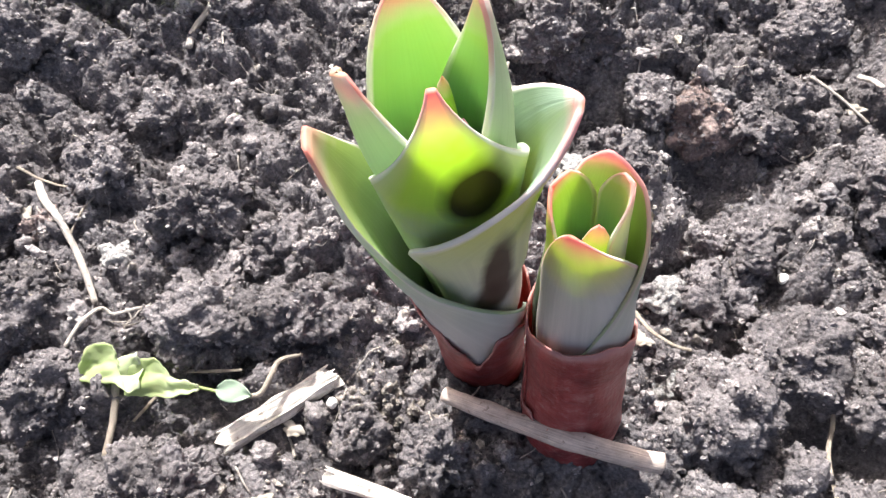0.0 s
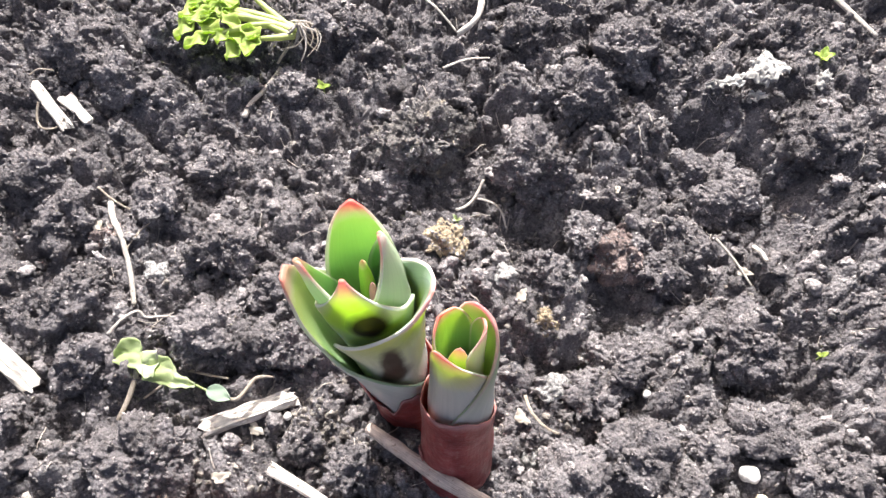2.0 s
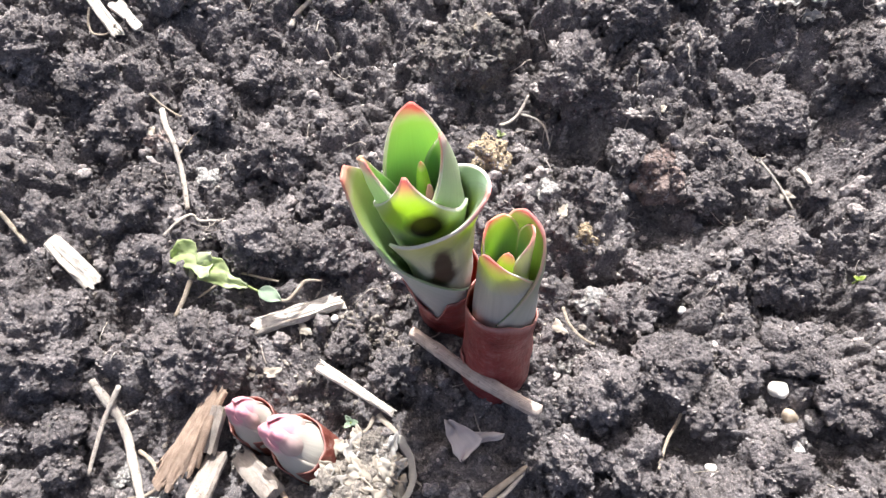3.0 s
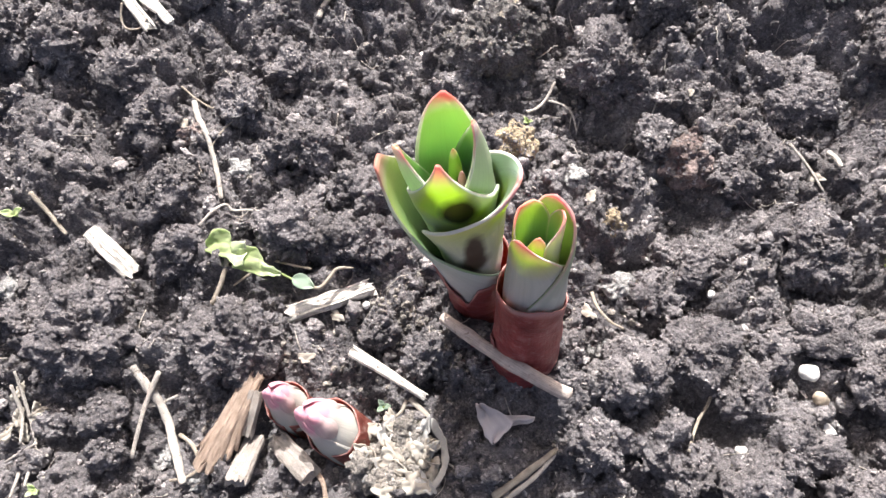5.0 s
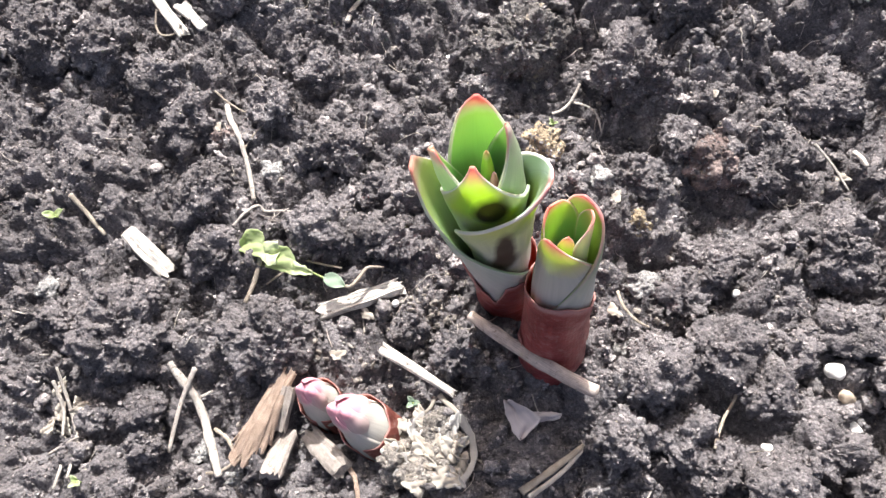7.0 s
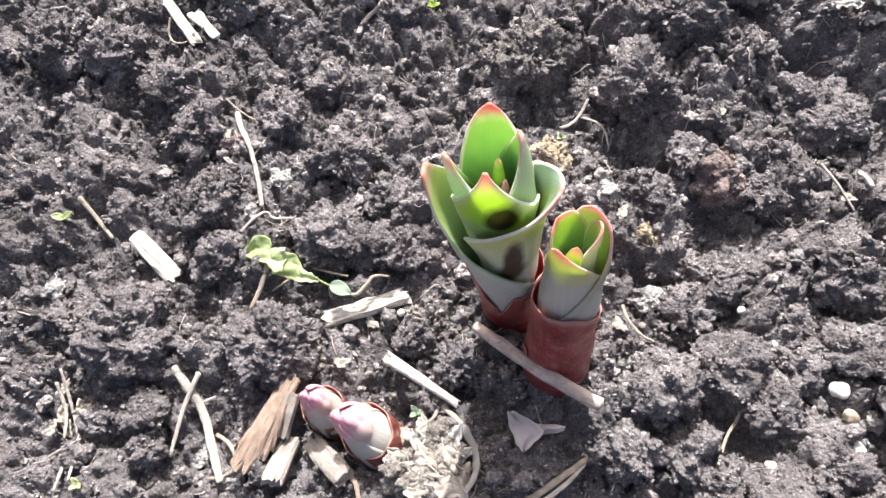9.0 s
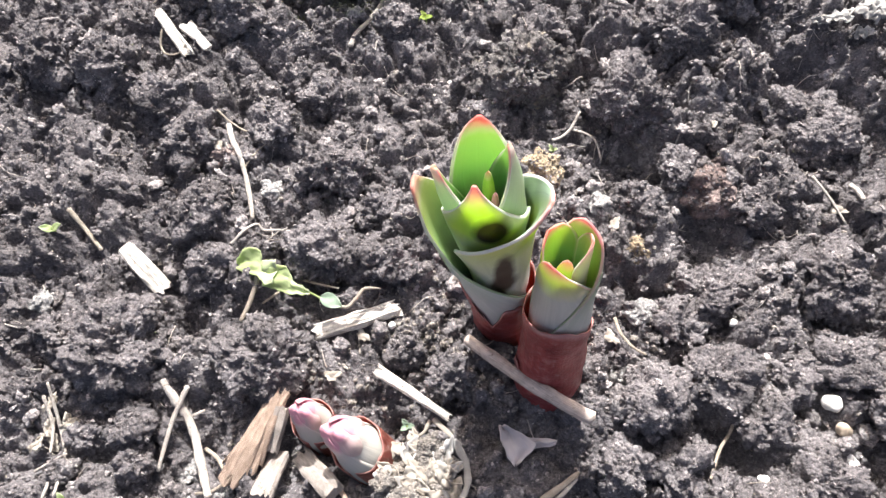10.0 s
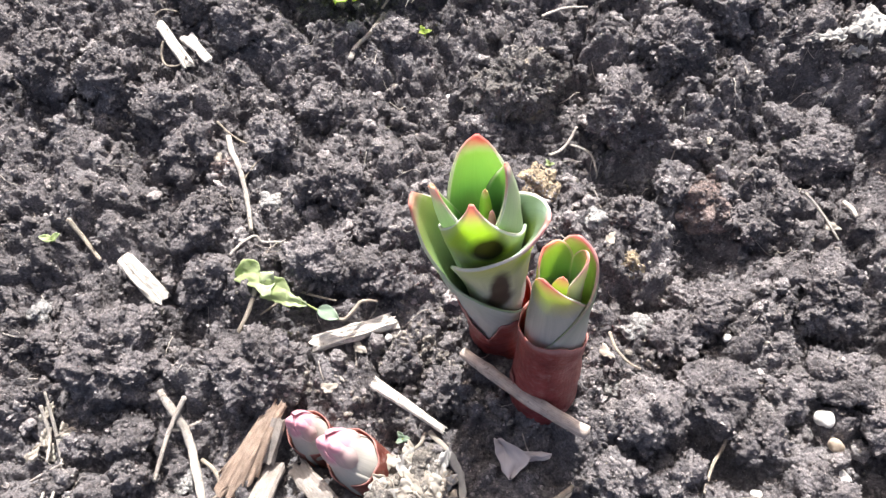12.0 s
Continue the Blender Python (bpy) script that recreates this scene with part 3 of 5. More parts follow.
def blade(axis, turn, cw, ccw, z0, z1, radius, wide_to, power=(1.0, 1.0), keel=0.0, lift=0.0, foot=0.0, seed=1, nu=29, nv=44):
    """A leaf wrapped round an axis. turn: where its middle stands (degrees from +x); cw, ccw: how far it reaches to either side;
    radius: (height, radius) rows; it is full width up to the height wide_to and narrows to the tip at z1."""
    v = np.linspace(0, 1, nv) ** 0.8
    z = z0 + (z1 - z0) * v
    sides = []
    for top in (wide_to if isinstance(wide_to, tuple) else (wide_to, wide_to)):
        s = np.clip((z - top) / (z1 - top), 0, 1)
        a = 0.045 + 0.955 * np.maximum((1 - s ** power[0]), 0) ** power[1]
        sides.append(a * (1 - foot * np.clip((top - z) / (top - z0), 0, 1)))
    u = np.linspace(-1, 1, nu)
    U, Z = np.meshgrid(u, z)
    A = np.where(U < 0, cw * sides[0][:, None], ccw * sides[1][:, None])
    a = np.maximum(sides[0], sides[1])
    th = np.radians(turn + U * A)
    hs, rs = zip(*radius)
    R = np.interp(Z, hs, rs) + keel * (1 - np.abs(U)) * np.clip((Z - z0) / (z1 - z0) * 2 - 0.6, 0, 1)
    R = R + lift * np.abs(U) ** 2 * a[:, None]
    C = axis(Z)
    P = np.stack([C[..., 0] + R * np.cos(th), C[..., 1] + R * np.sin(th), Z], 2)
    q = P.reshape(-1, 3)
    w = soft_noise(q, 0.016, seed) * 0.0006 + soft_noise(q, 0.006, seed + 1) * 0.00022
    P = P + np.stack([np.cos(th), np.sin(th), 0 * th], 2) * w.reshape(U.shape)[..., None]
    return P


def husk(axis, z0, top, radius, start=-178.0, end=178.0, seed=1, ragged=0.0012, nu=72, nv=26):
    """A torn sheath round a shoot; top(angle) is the height of its rim."""
    th = np.linspace(start, end, nu)
    rim = np.array([top(t) for t in th]) + ragged * soft_noise(np.stack([th * 0.0004, th * 0, th * 0], 1), 0.004, seed)
    v = np.linspace(0, 1, nv)
    Z = z0 + (rim[None, :] - z0) * v[:, None]
    TH = np.radians(th)[None, :].repeat(nv, 0)
    hs, rs = zip(*radius)
    R = np.interp(Z, hs, rs) + 0.0004 * np.clip(v - 0.85, 0, 1)[:, None] / 0.15
    C = axis(Z)
    P = np.stack([C[..., 0] + R * np.cos(TH), C[..., 1] + R * np.sin(TH), Z], 2)
    q = P.reshape(-1, 3)
    w = soft_noise(q, 0.012, seed + 3) * 0.0007 + soft_noise(q, 0.0035, seed + 4) * 0.0003
    return P + np.stack([np.cos(TH), np.sin(TH), 0 * TH], 2) * w.reshape(TH.shape)[..., None]


def rounded(th, rows):
    return float(np.interp((th + 360) % 360, [r[0] for r in rows], [r[1] for r in rows]))


def bud_mesh(name, base, tip, radius, seed, folds=0, blunt=0.55, nu=28, nv=24):
    """A closed bud from base to tip, fattest below the middle, with spiral folds at its tip."""
    base, tip = np.asarray(base, float), np.asarray(tip, float)
    T = tip - base
    L = np.linalg.norm(T)
    T = T / L
    side = np.cross(T, (0.2, 0.9, 0.3))
    side /= np.linalg.norm(side)
    up = np.cross(T, side)
    verts, uvs, faces = [], [], []
    for j in range(nv):
        s = j / (nv - 1)
        r = radius * (0.8 + 0.2 * math.sin(math.pi * min(1, s * 1.6))) * (1 - max(0.0, (s - 0.35) / 0.65) ** 2.4) ** blunt
        for i in range(nu):
            a = 2 * math.pi * i / nu
            ridge = 1 + (0.16 * s ** 3 * math.cos(folds * a + 5 * s) if folds else 0)
            rr = max(r * ridge, 1e-5)
            verts.append(base + T * L * s + rr * (math.cos(a) * side + math.sin(a) * up))
            uvs.append((i / nu, s))
    V = np.array(verts)
    ax = base + np.outer((V - base) @ T, T)
    V = V + (V - ax) * (0.07 * soft_noise(V, radius * 0.8, seed))[:, None]
    for j in range(nv - 1):
        for i in range(nu):
            n = (i + 1) % nu
            faces.append((j * nu + i, j * nu + n, (j + 1) * nu + n, (j + 1) * nu + i))
    faces.append(tuple(range(nu - 1, -1, -1)))
    faces.append(tuple((nv - 1) * nu + i for i in range(nu)))
    return mesh_from(name, V, faces, np.array(uvs))


def build_tall_shoot():
    t = thing("plant_shoot", (0, 0, 0), "tall bulb shoot with grey-green leaves, pink tips and red-brown sheath", "plant shoot", "shoots in the soil")
    ax = tall_axis
    leaf = lambda P, label, thick=0.0013, skin=LEAF_OUT, inner=LEAF_IN: part("leaf", sheet("leaf", P, thick), [skin, inner], t, label)
    part("sheath", sheet("sheath", husk(ax, -0.012, lambda a: rounded(a, [(0, 0.045), (90, 0.052), (180, 0.052), (225, 0.046), (248, 0.035), (258, 0.022), (266, 0.024), (284, 0.044), (308, 0.043), (340, 0.038), (360, 0.040)]),
                                        [(-0.012, 0.0118), (0.01, 0.0112), (0.05, 0.0124)], seed=5), 0.0006), [SHEATH, SHEATH], t, "torn red-brown papery sheath")
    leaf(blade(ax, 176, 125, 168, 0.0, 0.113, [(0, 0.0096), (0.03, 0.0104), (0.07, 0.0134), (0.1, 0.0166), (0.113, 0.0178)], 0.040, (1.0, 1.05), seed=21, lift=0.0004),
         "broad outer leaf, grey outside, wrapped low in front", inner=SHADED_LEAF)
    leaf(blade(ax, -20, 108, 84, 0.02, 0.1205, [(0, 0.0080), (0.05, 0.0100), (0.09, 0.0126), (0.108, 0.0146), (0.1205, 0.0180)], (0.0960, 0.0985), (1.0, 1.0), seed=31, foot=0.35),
         "outer leaf with a crimson tip and a painted dark brown hollow", skin=ROLLED_LEAF, inner=THIN_INSIDE)
    leaf(blade(ax, -92, 92, 96, 0.02, 0.1305, [(0, 0.005), (0.06, 0.0070), (0.09, 0.0092), (0.112, 0.0111), (0.1305, 0.0078)], (0.1010, 0.103), (1.0, 1.2), seed=41, lift=0.0006),
         "front leaf glowing yellow-green, with a dark brown patch", skin=FRONT_LEAF)
    leaf(blade(ax, 203, 60, 132, 0.02, 0.1315, [(0, 0.0042), (0.06, 0.0060), (0.1, 0.0084), (0.118, 0.0098), (0.1315, 0.0106)], 0.094, (1.0, 0.95), keel=0.0008, seed=51, lift=-0.0010),
         "narrow folded leaf with a pink point", skin=GREEN_LEAF)
    leaf(blade(ax, 96, 54, 60, 0.02, 0.126, [(0, 0.005), (0.06, 0.0085), (0.1, 0.0122), (0.126, 0.0138)], 0.096, (1.7, 0.85), seed=61, lift=-0.001),
         "upright bright green leaf with an orange-red tip")
    leaf(blade(ax, 12, 112, 84, 0.02, 0.1340, [(0, 0.004), (0.06, 0.006), (0.1, 0.0094), (0.118, 0.0090), (0.1340, 0.0066)], 0.100, (1.3, 0.85), keel=0.0004, seed=71),
         "inner leaf with a pink point", skin=GREEN_LEAF)
    part("flower_bud", bud_mesh("flower_bud", (0.0085, 0.0085, 0.075), (0.0078, 0.0072, 0.121), 0.0027, 3), INNER_BUD, t, "small green inner bud")
    part("flower_bud", bud_mesh("flower_bud", (0.010, 0.0065, 0.075), (0.0098, 0.0045, 0.1155), 0.0021, 4), BUD_SKIN, t, "small pinkish inner bud")
    keep_clear([(0.011, 0.013)], 0.0135)


def build_short_shoot():
    t = thing("plant_shoot", (0, 0, 0), "shorter tightly rolled bulb shoot in a glossy red sheath", "plant shoot", "shoots in the soil")
    ax = short_axis
    leaf = lambda P, label, thick=0.001, skin=LEAF_OUT, inner=LEAF_IN: part("leaf", sheet("leaf", P, thick), [skin, inner], t, label)
    part("sheath", sheet("sheath", husk(ax, -0.014, lambda a: rounded(a, [(0, 0.048), (90, 0.052), (180, 0.052), (222, 0.056), (255, 0.0585), (285, 0.0580), (320, 0.053), (360, 0.048)]),
                                        [(-0.014, 0.0120), (0.01, 0.0117), (0.03, 0.0112), (0.06, 0.0109)], seed=9, ragged=0.0006), 0.0007), [SHEATH, SHEATH], t, "smooth glossy red sheath with a curved rim")
    part("sheath", sheet("sheath", husk(ax, -0.024, lambda a: rounded(a, [(0, 0.006), (90, 0.004), (180, 0.016), (225, 0.021), (255, 0.018), (280, 0.014), (320, 0.010), (360, 0.006)]),
                                        [(-0.024, 0.0118), (-0.01, 0.0122), (0.02, 0.0118)], seed=13, ragged=0.003), 0.0007), [SHEATH, SHEATH], t, "torn outer remnant of sheath at the soil")
    leaf(blade(ax, 231, 60, 118, 0.02, 0.0895, [(0.02, 0.0086), (0.05, 0.0086), (0.08, 0.0082), (0.09, 0.0098)], 0.069, (1.0, 0.75), seed=22), "grey outer leaf with a red-pink rim", skin=SHORT_FRONT)
    leaf(blade(ax, 58, 168, 95, 0.02, 0.0915, [(0.02, 0.0096), (0.05, 0.0099), (0.075, 0.0096), (0.086, 0.0088), (0.0915, 0.0062)], 0.050, (1.25, 0.7), seed=32), "outer leaf hooded at its coral tip", 0.0012, CORAL_LEAF, CORAL_INSIDE)
    leaf(blade(ax, 150, 82, 62, 0.03, 0.0868, [(0.03, 0.0056), (0.06, 0.0070), (0.0868, 0.0076)], 0.078, (1.4, 0.38), seed=42), "inner leaf with an orange rim", 0.001, YELLOW_LEAF)
    leaf(blade(ax, -8, 70, 75, 0.03, 0.0905, [(0.03, 0.004), (0.06, 0.0058), (0.0905, 0.0060)], 0.082, (1.3, 0.5), seed=52), "rolled inner leaf with a pink rim", 0.0011, ROSY_LEAF)
    leaf(blade(ax, 262, 52, 50, 0.03, 0.0868, [(0.03, 0.003), (0.06, 0.0042), (0.0868, 0.0040)], 0.074, (1.2, 0.6), seed=62), "small yellow-green leaf inside the roll", 0.001, YELLOW_LEAF)
    keep_clear([(0.031, -0.009)], 0.0130)


build_tall_shoot()
build_short_shoot()


def build_low_bud(base, tip, radius, seed, label):
    base, tip = np.asarray(base, float), np.asarray(tip, float)
    t = thing("sprouting_bud", tuple(base), label, "bulb sprout", "low sprouts in the soil")
    b, e = np.zeros(3), tip - base
    part("bud", bud_mesh("bud", b - e * 0.3, e, radius, seed, folds=4, blunt=0.5), BUD_SKIN, t, "pale grey-pink bud")
    T = e / np.linalg.norm(e)
    L = np.linalg.norm(e)
    side = np.cross(T, (0.1, 0.2, 1.0))
    side /= np.linalg.norm(side)
    up = np.cross(side, T)
    # leaf ends that close over the tip, one over the other
    for k, (turn, half, top) in enumerate(((1.2, 2.0, 0.985), (3.6, 1.5, 0.96), (5.4, 1.2, 1.0))):
        rows = []
        for v in np.linspace(0, 1, 22):
            row = []
            for u in np.linspace(-1, 1, 22):
                s = -0.2 + (top + 0.2) * v
                x = (s + 0.3) / 1.3
                r = radius * (0.8 + 0.2 * math.sin(math.pi * min(1, x * 1.6))) * (1 - max(0.0, (x - 0.35) / 0.65) ** 2.4) ** 0.5
                r = r * 1.02 + 0.0004 * (k + 1) * (1 - 0.7 * v)
                a = turn + u * half * (1 - 0.45 * v ** 3) + 0.9 * v ** 2
                row.append(e * s + T * 0.0006 * k * v + r * (math.cos(a) * side + math.sin(a) * up))
            rows.append(row)
        part("leaf_tip", sheet("leaf_tip", np.array(rows), 0.0007), [BUD_SKIN, BUD_SKIN], t, "folded grey leaf with a pink tip")
    # tight folds at the very tip
    for k, a in enumerate((0.4, 2.3, 4.3)):
        off = radius * 0.42 * (math.cos(a) * side + math.sin(a) * up)
        part("leaf_point", bud_mesh("leaf_point", e * 0.45 + off, e * (1.0 + 0.05 * (k - 1)) + off * 0.75, radius * 0.50, seed + k, folds=3, blunt=0.45), PINK_BUD, t, "folded pink leaf point")
    # red sheath round the lower half, open on one side
    th = np.linspace(-3.0, 3.0, 48)
    rows = []
    for v in np.linspace(0, 1, 16):
        row = []
        for a in th:
            s = -0.3 + v * (0.70 + 0.16 * math.cos(a + 0.8) + 0.02 * math.sin(7 * a))
            rr = radius * 1.02 + 0.0009
            row.append(e * s + rr * (math.cos(a) * side + math.sin(a) * up))
        rows.append(row)
    P = np.array(rows)
    P = P + (soft_noise(P.reshape(-1, 3) + base, 0.004, seed) * 0.0004).reshape(P.shape[:2])[..., None] * up
    part("sheath", sheet("sheath", P, 0.0005, flip=True), [BROWN_SHEATH, BROWN_SHEATH], t, "red-brown sheath torn open")
    keep_clear(along(base, tip), radius * 1.1)


build_low_bud((-0.0520, -0.0368, -0.003), (-0.0562, -0.0326, 0.0185), 0.0066, 3, "small round pink and grey sprout just breaking the soil")
build_low_bud((-0.0315, -0.0445, -0.002), (-0.0430, -0.0385, 0.0205), 0.0086, 7, "thick pink-tipped grey sprout leaning out of the soil")


# ---- twig, chips, straws ----
def resting(x, y, lift, r=0.003):
    return (x, y, ground_at(x, y, r) + lift)


def build_twig():
    pts = [(0.000, 0.0010, 0.0065), (0.0085, -0.0053, 0.0100), (0.0168, -0.0112, 0.0142), (0.027, -0.0185, 0.0200), (0.036, -0.0232, 0.0212), (0.0460, -0.0275, 0.0215)]
    ob = single("twig", tube("twig", pts, [0.0021, 0.0025, 0.0024, 0.0027, 0.0025, 0.0024], 14, 0.12, 4), TWIG, "grey-brown dead twig lying against the red sheath", "twig")
    keep_clear(along(pts[0], pts[-1]), 0.004)
    return ob


build_twig()


def chip(name, a, b, width, thick, seed, mat, label, lift=0.0, category="wood chip", **more):
    pa, pb = resting(*a, thick / 2 + lift, 0.004), resting(*b, thick / 2 + lift, 0.004)
    pm = resting((a[0] + b[0]) / 2, (a[1] + b[1]) / 2, thick / 2 + lift, 0.004)
    rise = max(0.0, pm[2] - (pa[2] + pb[2]) / 2)
    pa, pb = (a[0], a[1], pa[2] + rise * 0.8), (b[0], b[1], pb[2] + rise * 0.8)
    single(name, splinter(name, pa, pb, width, thick, seed, **more), mat, label, category, "wood scraps on the soil")
    keep_clear(along(a, b), width * 0.55)


chip("wood_chip", (-0.1468, 0.0285), (-0.1300, 0.0150), 0.0074, 0.0030, 11, WOOD, "bleached flat wood chip with dark specks")
chip("wood_chip", (-0.0585, -0.0005), (-0.0295, 0.0115), 0.0062, 0.0034, 12, WOOD, "pale split wood chip with a frayed end", lift=0.001)
chip("wood_chip", (-0.0310, -0.0152), (-0.0045, -0.0287), 0.0040, 0.0024, 13, WOOD, "narrow pale wood splinter with frayed fibres", taper=0.3, lift=0.0040, rough=0.9)
chip("wood_chip", (-0.1630, 0.1475), (-0.1460, 0.1300), 0.0046, 0.0020, 14, WOOD, "bleached torn wood sliver beside a shorter one", taper=-0.2, rough=1.2)
chip("wood_chip", (-0.1500, 0.1450), (-0.1355, 0.1310), 0.0066, 0.0018, 15, WOOD, "short greyish torn wood sliver", taper=0.4, rough=1.3)
chip("wood_chip", (-0.0648, -0.0478), (-0.0665, -0.0640), 0.0074, 0.0045, 16, WOOD_GREY, "square-cut grey wood stub below the sprouts", lift=0.001, rough=0.5)
chip("wood_chip", (-0.0575, -0.0470), (-0.0415, -0.0590), 0.0076, 0.0042, 17, WOOD_GREY, "weathered grey wood stub beside the sprouts", lift=0.001, rough=0.6)
chip("wood_chip", (-0.0648, -0.0320), (-0.0672, -0.0470), 0.0052, 0.0040, 19, WOOD_GREY, "thin grey wood strip lying on the bark", lift=0.005)


def build_bark():
    """A wedge of fibrous bark, split into strips that fan out."""
    top, z = np.array((-0.0665, -0.0255)), ground_at(-0.073, -0.040, 0.006) + 0.002
    t = thing("bark_piece", (top[0], top[1], 0), "fibrous rust-brown bark wedge split into strips beside the sprouts", "bark", "wood scraps on the soil")
    for k, (x, y, w, up) in enumerate(((-0.0145, -0.0330, 0.0042, 0.0), (-0.0118, -0.0335, 0.0046, 0.0006), (-0.0090, -0.0315, 0.0046, 0.0012), (-0.0062, -0.0290, 0.0044, 0.0008), (-0.0040, -0.0255, 0.0036, 0.0004), (-0.0158, -0.0275, 0.0022, -0.0006))):
        part("strip", splinter("strip", (0.0006 * k - 0.0015, -0.0004 * k, z + 0.002 + up), (x, y, z + 0.0005 + up), w, 0.0028, 60 + k, taper=-0.15, bow=0.0014, rough=1.1), BARK, t)
    keep_clear(along(top, top + np.array((-0.0145, -0.0280))), 0.0045)


build_bark()


def straw(name, places, radius, seed, mat, label, category, lift=0.0008, squash=0.7, rough=0.15, tip=0.7):
    pts = [resting(x, y, lift, 0.002) for x, y in places]
    n = len(pts)
    zs = [p[2] for p in pts]
    zs = [max(zs[i], 0.5 * (zs[max(0, i - 1)] + zs[min(n - 1, i + 1)])) for i in range(n)]
    pts = [(p[0], p[1], z) for p, z in zip(pts, zs)]
    rad = [radius * (1 - (1 - tip) * i / (n - 1)) for i in range(n)]
    single(name, tube(name, pts, rad, 8, rough, seed, squash), mat, label, category, "dry stalks on the soil")
    for a, b in zip(places[:-1], places[1:]):
        keep_clear(along(a, b), radius * 1.3)


straw("dry_stalk", [(-0.1175, 0.0925), (-0.1125, 0.083), (-0.107, 0.075), (-0.1035, 0.068), (-0.099, 0.057), (-0.095, 0.0455)], 0.0013, 2, STRAW, "thin pale dry stalk with a knot", "dry stalk", 0.002)
straw("dry_stalk", [(-0.1035, 0.0680), (-0.1000, 0.076), (-0.0965, 0.0830)], 0.0004, 3, ROOT, "hair-thin dry side shoot", "dry stalk", 0.002)
straw("root_thread", [(-0.124, 0.099), (-0.118, 0.095), (-0.110, 0.091), (-0.104, 0.0895)], 0.0005, 5, ROOT, "fine curved dry root thread", "root")
straw("dry_stalk", [(-0.1140, -0.0260), (-0.1085, -0.0320), (-0.1030, -0.0380), (-0.0990, -0.0450), (-0.0950, -0.0520), (-0.0875, -0.0650)], 0.0014, 7, STRAW, "flattened straw crossing a thinner one", "dry stalk", 0.003, 0.45, 0.3, tip=1.25)
straw("dry_stalk", [(-0.1040, -0.0270), (-0.1080, -0.0400), (-0.1100, -0.0580)], 0.0011, 9, STRAW, "thin straw lying under a thicker one", "dry stalk", 0.0015)
straw("root_thread", [(-0.1090, -0.0390), (-0.1040, -0.0380), (-0.1010, -0.0360), (-0.0980, -0.0340)], 0.0008, 34, STRAW, "short bent root across two straws", "root", 0.0015)
straw("root_thread", [(-0.0950, -0.0480), (-0.0890, -0.0505), (-0.0845, -0.0540), (-0.0825, -0.0590), (-0.0870, -0.0630), (-0.0930, -0.0645)], 0.0008, 35, ROOT, "thin brown root curving back on itself", "root", 0.002)
straw("root_thread", [(-0.0970, 0.0290), (-0.0930, 0.0350), (-0.0900, 0.0400), (-0.0870, 0.0385), (-0.0800, 0.0390), (-0.0700, 0.0390)], 0.0007, 36, STRAW, "pale root lying over a clod", "root", 0.005)
straw("root_thread", [(-0.0700, 0.0205), (-0.0610, 0.0180), (-0.0520, 0.0160)], 0.0006, 37, ROOT, "thin dark root behind the wilted seedling", "root", 0.003)
straw("dry_stalk", [(-0.085, 0.0180), (-0.0865, 0.0095), (-0.0895, 0.0005)], 0.0012, 11, ROOT, "short brown dry stalk under the wilted leaf", "dry stalk")
straw("dry_stalk", [(-0.0760, 0.0160), (-0.0830, 0.0090)], 0.0006, 12, ROOT, "short thin dry stalk", "dry stalk")
straw("dry_stalk", [(-0.1720, 0.0405), (-0.165, 0.034), (-0.1570, 0.0265)], 0.0011, 13, ROOT, "short brown broken stalk", "dry stalk", 0.0015)
straw("dry_stalk", [(-0.0570, 0.1700), (-0.0620, 0.158), (-0.0675, 0.150), (-0.0695, 0.1410)], 0.0010, 15, STRAW, "pale straw end below the uprooted weed", "dry stalk", 0.0015, tip=1.5)
straw("dry_stalk", [(-0.0470, 0.1830), (-0.0525, 0.1755), (-0.0575, 0.1690)], 0.0010, 16, ROOT, "dark root running from the uprooted weed", "root", 0.002)
straw("white_root", [(0.0400, 0.2380), (0.0380, 0.2220), (0.0360, 0.2040), (0.0325, 0.1965), (0.0260, 0.1925)], 0.0017, 17, WOOD, "thick whitish root bent at its end", "root", 0.002, 1.0, tip=0.8)
straw("white_root", [(0.044, 0.2380), (0.0430, 0.226), (0.0405, 0.2170)], 0.0011, 18, WOOD, "thin whitish root beside a thicker one", "root", 0.003, 1.0)
straw("dry_stalk", [(-0.0060, 0.2290), (0.0050, 0.2160), (0.0150, 0.2045), (0.0250, 0.1935)], 0.0008, 19, STRAW, "thin pale stalk touching the white root", "dry stalk", 0.002)
straw("dry_stalk", [(0.0200, 0.1650), (0.0300, 0.1715), (0.0410, 0.1740)], 0.0008, 20, STRAW, "thin pale stalk on a clod", "dry stalk", 0.003)
straw("dry_stalk", [(0.2080, 0.2380), (0.2170, 0.223), (0.2300, 0.2030)], 0.0021, 21, STRAW, "tan straw stalk at the edge of the bed", "dry stalk", 0.003)
straw("root_thread", [(-0.1675, 0.1540), (-0.1630, 0.1560), (-0.1560, 0.1555)], 0.0005, 32, ROOT, "hair-thin root over the torn slivers", "root", 0.003)
straw("root_thread", [(-0.1600, 0.1400), (-0.1605, 0.1340), (-0.1570, 0.1290), (-0.1510, 0.1295), (-0.1470, 0.1330)], 0.0006, 33, ROOT, "thin root looped beside a torn sliver", "root", 0.002)
straw("root_thread", [(0.1010, -0.0110), (0.1000, -0.0200), (0.0950, -0.0290), (0.0900, -0.0400)], 0.0008, 22, ROOT, "thin brown root over a hollow", "root", 0.004)
straw("root_thread", [(0.0560, 0.0170), (0.0580, 0.010), (0.063, 0.005), (0.0680, 0.0035)], 0.0007, 23, ROOT, "thin curved root beside the shoots", "root", 0.002)
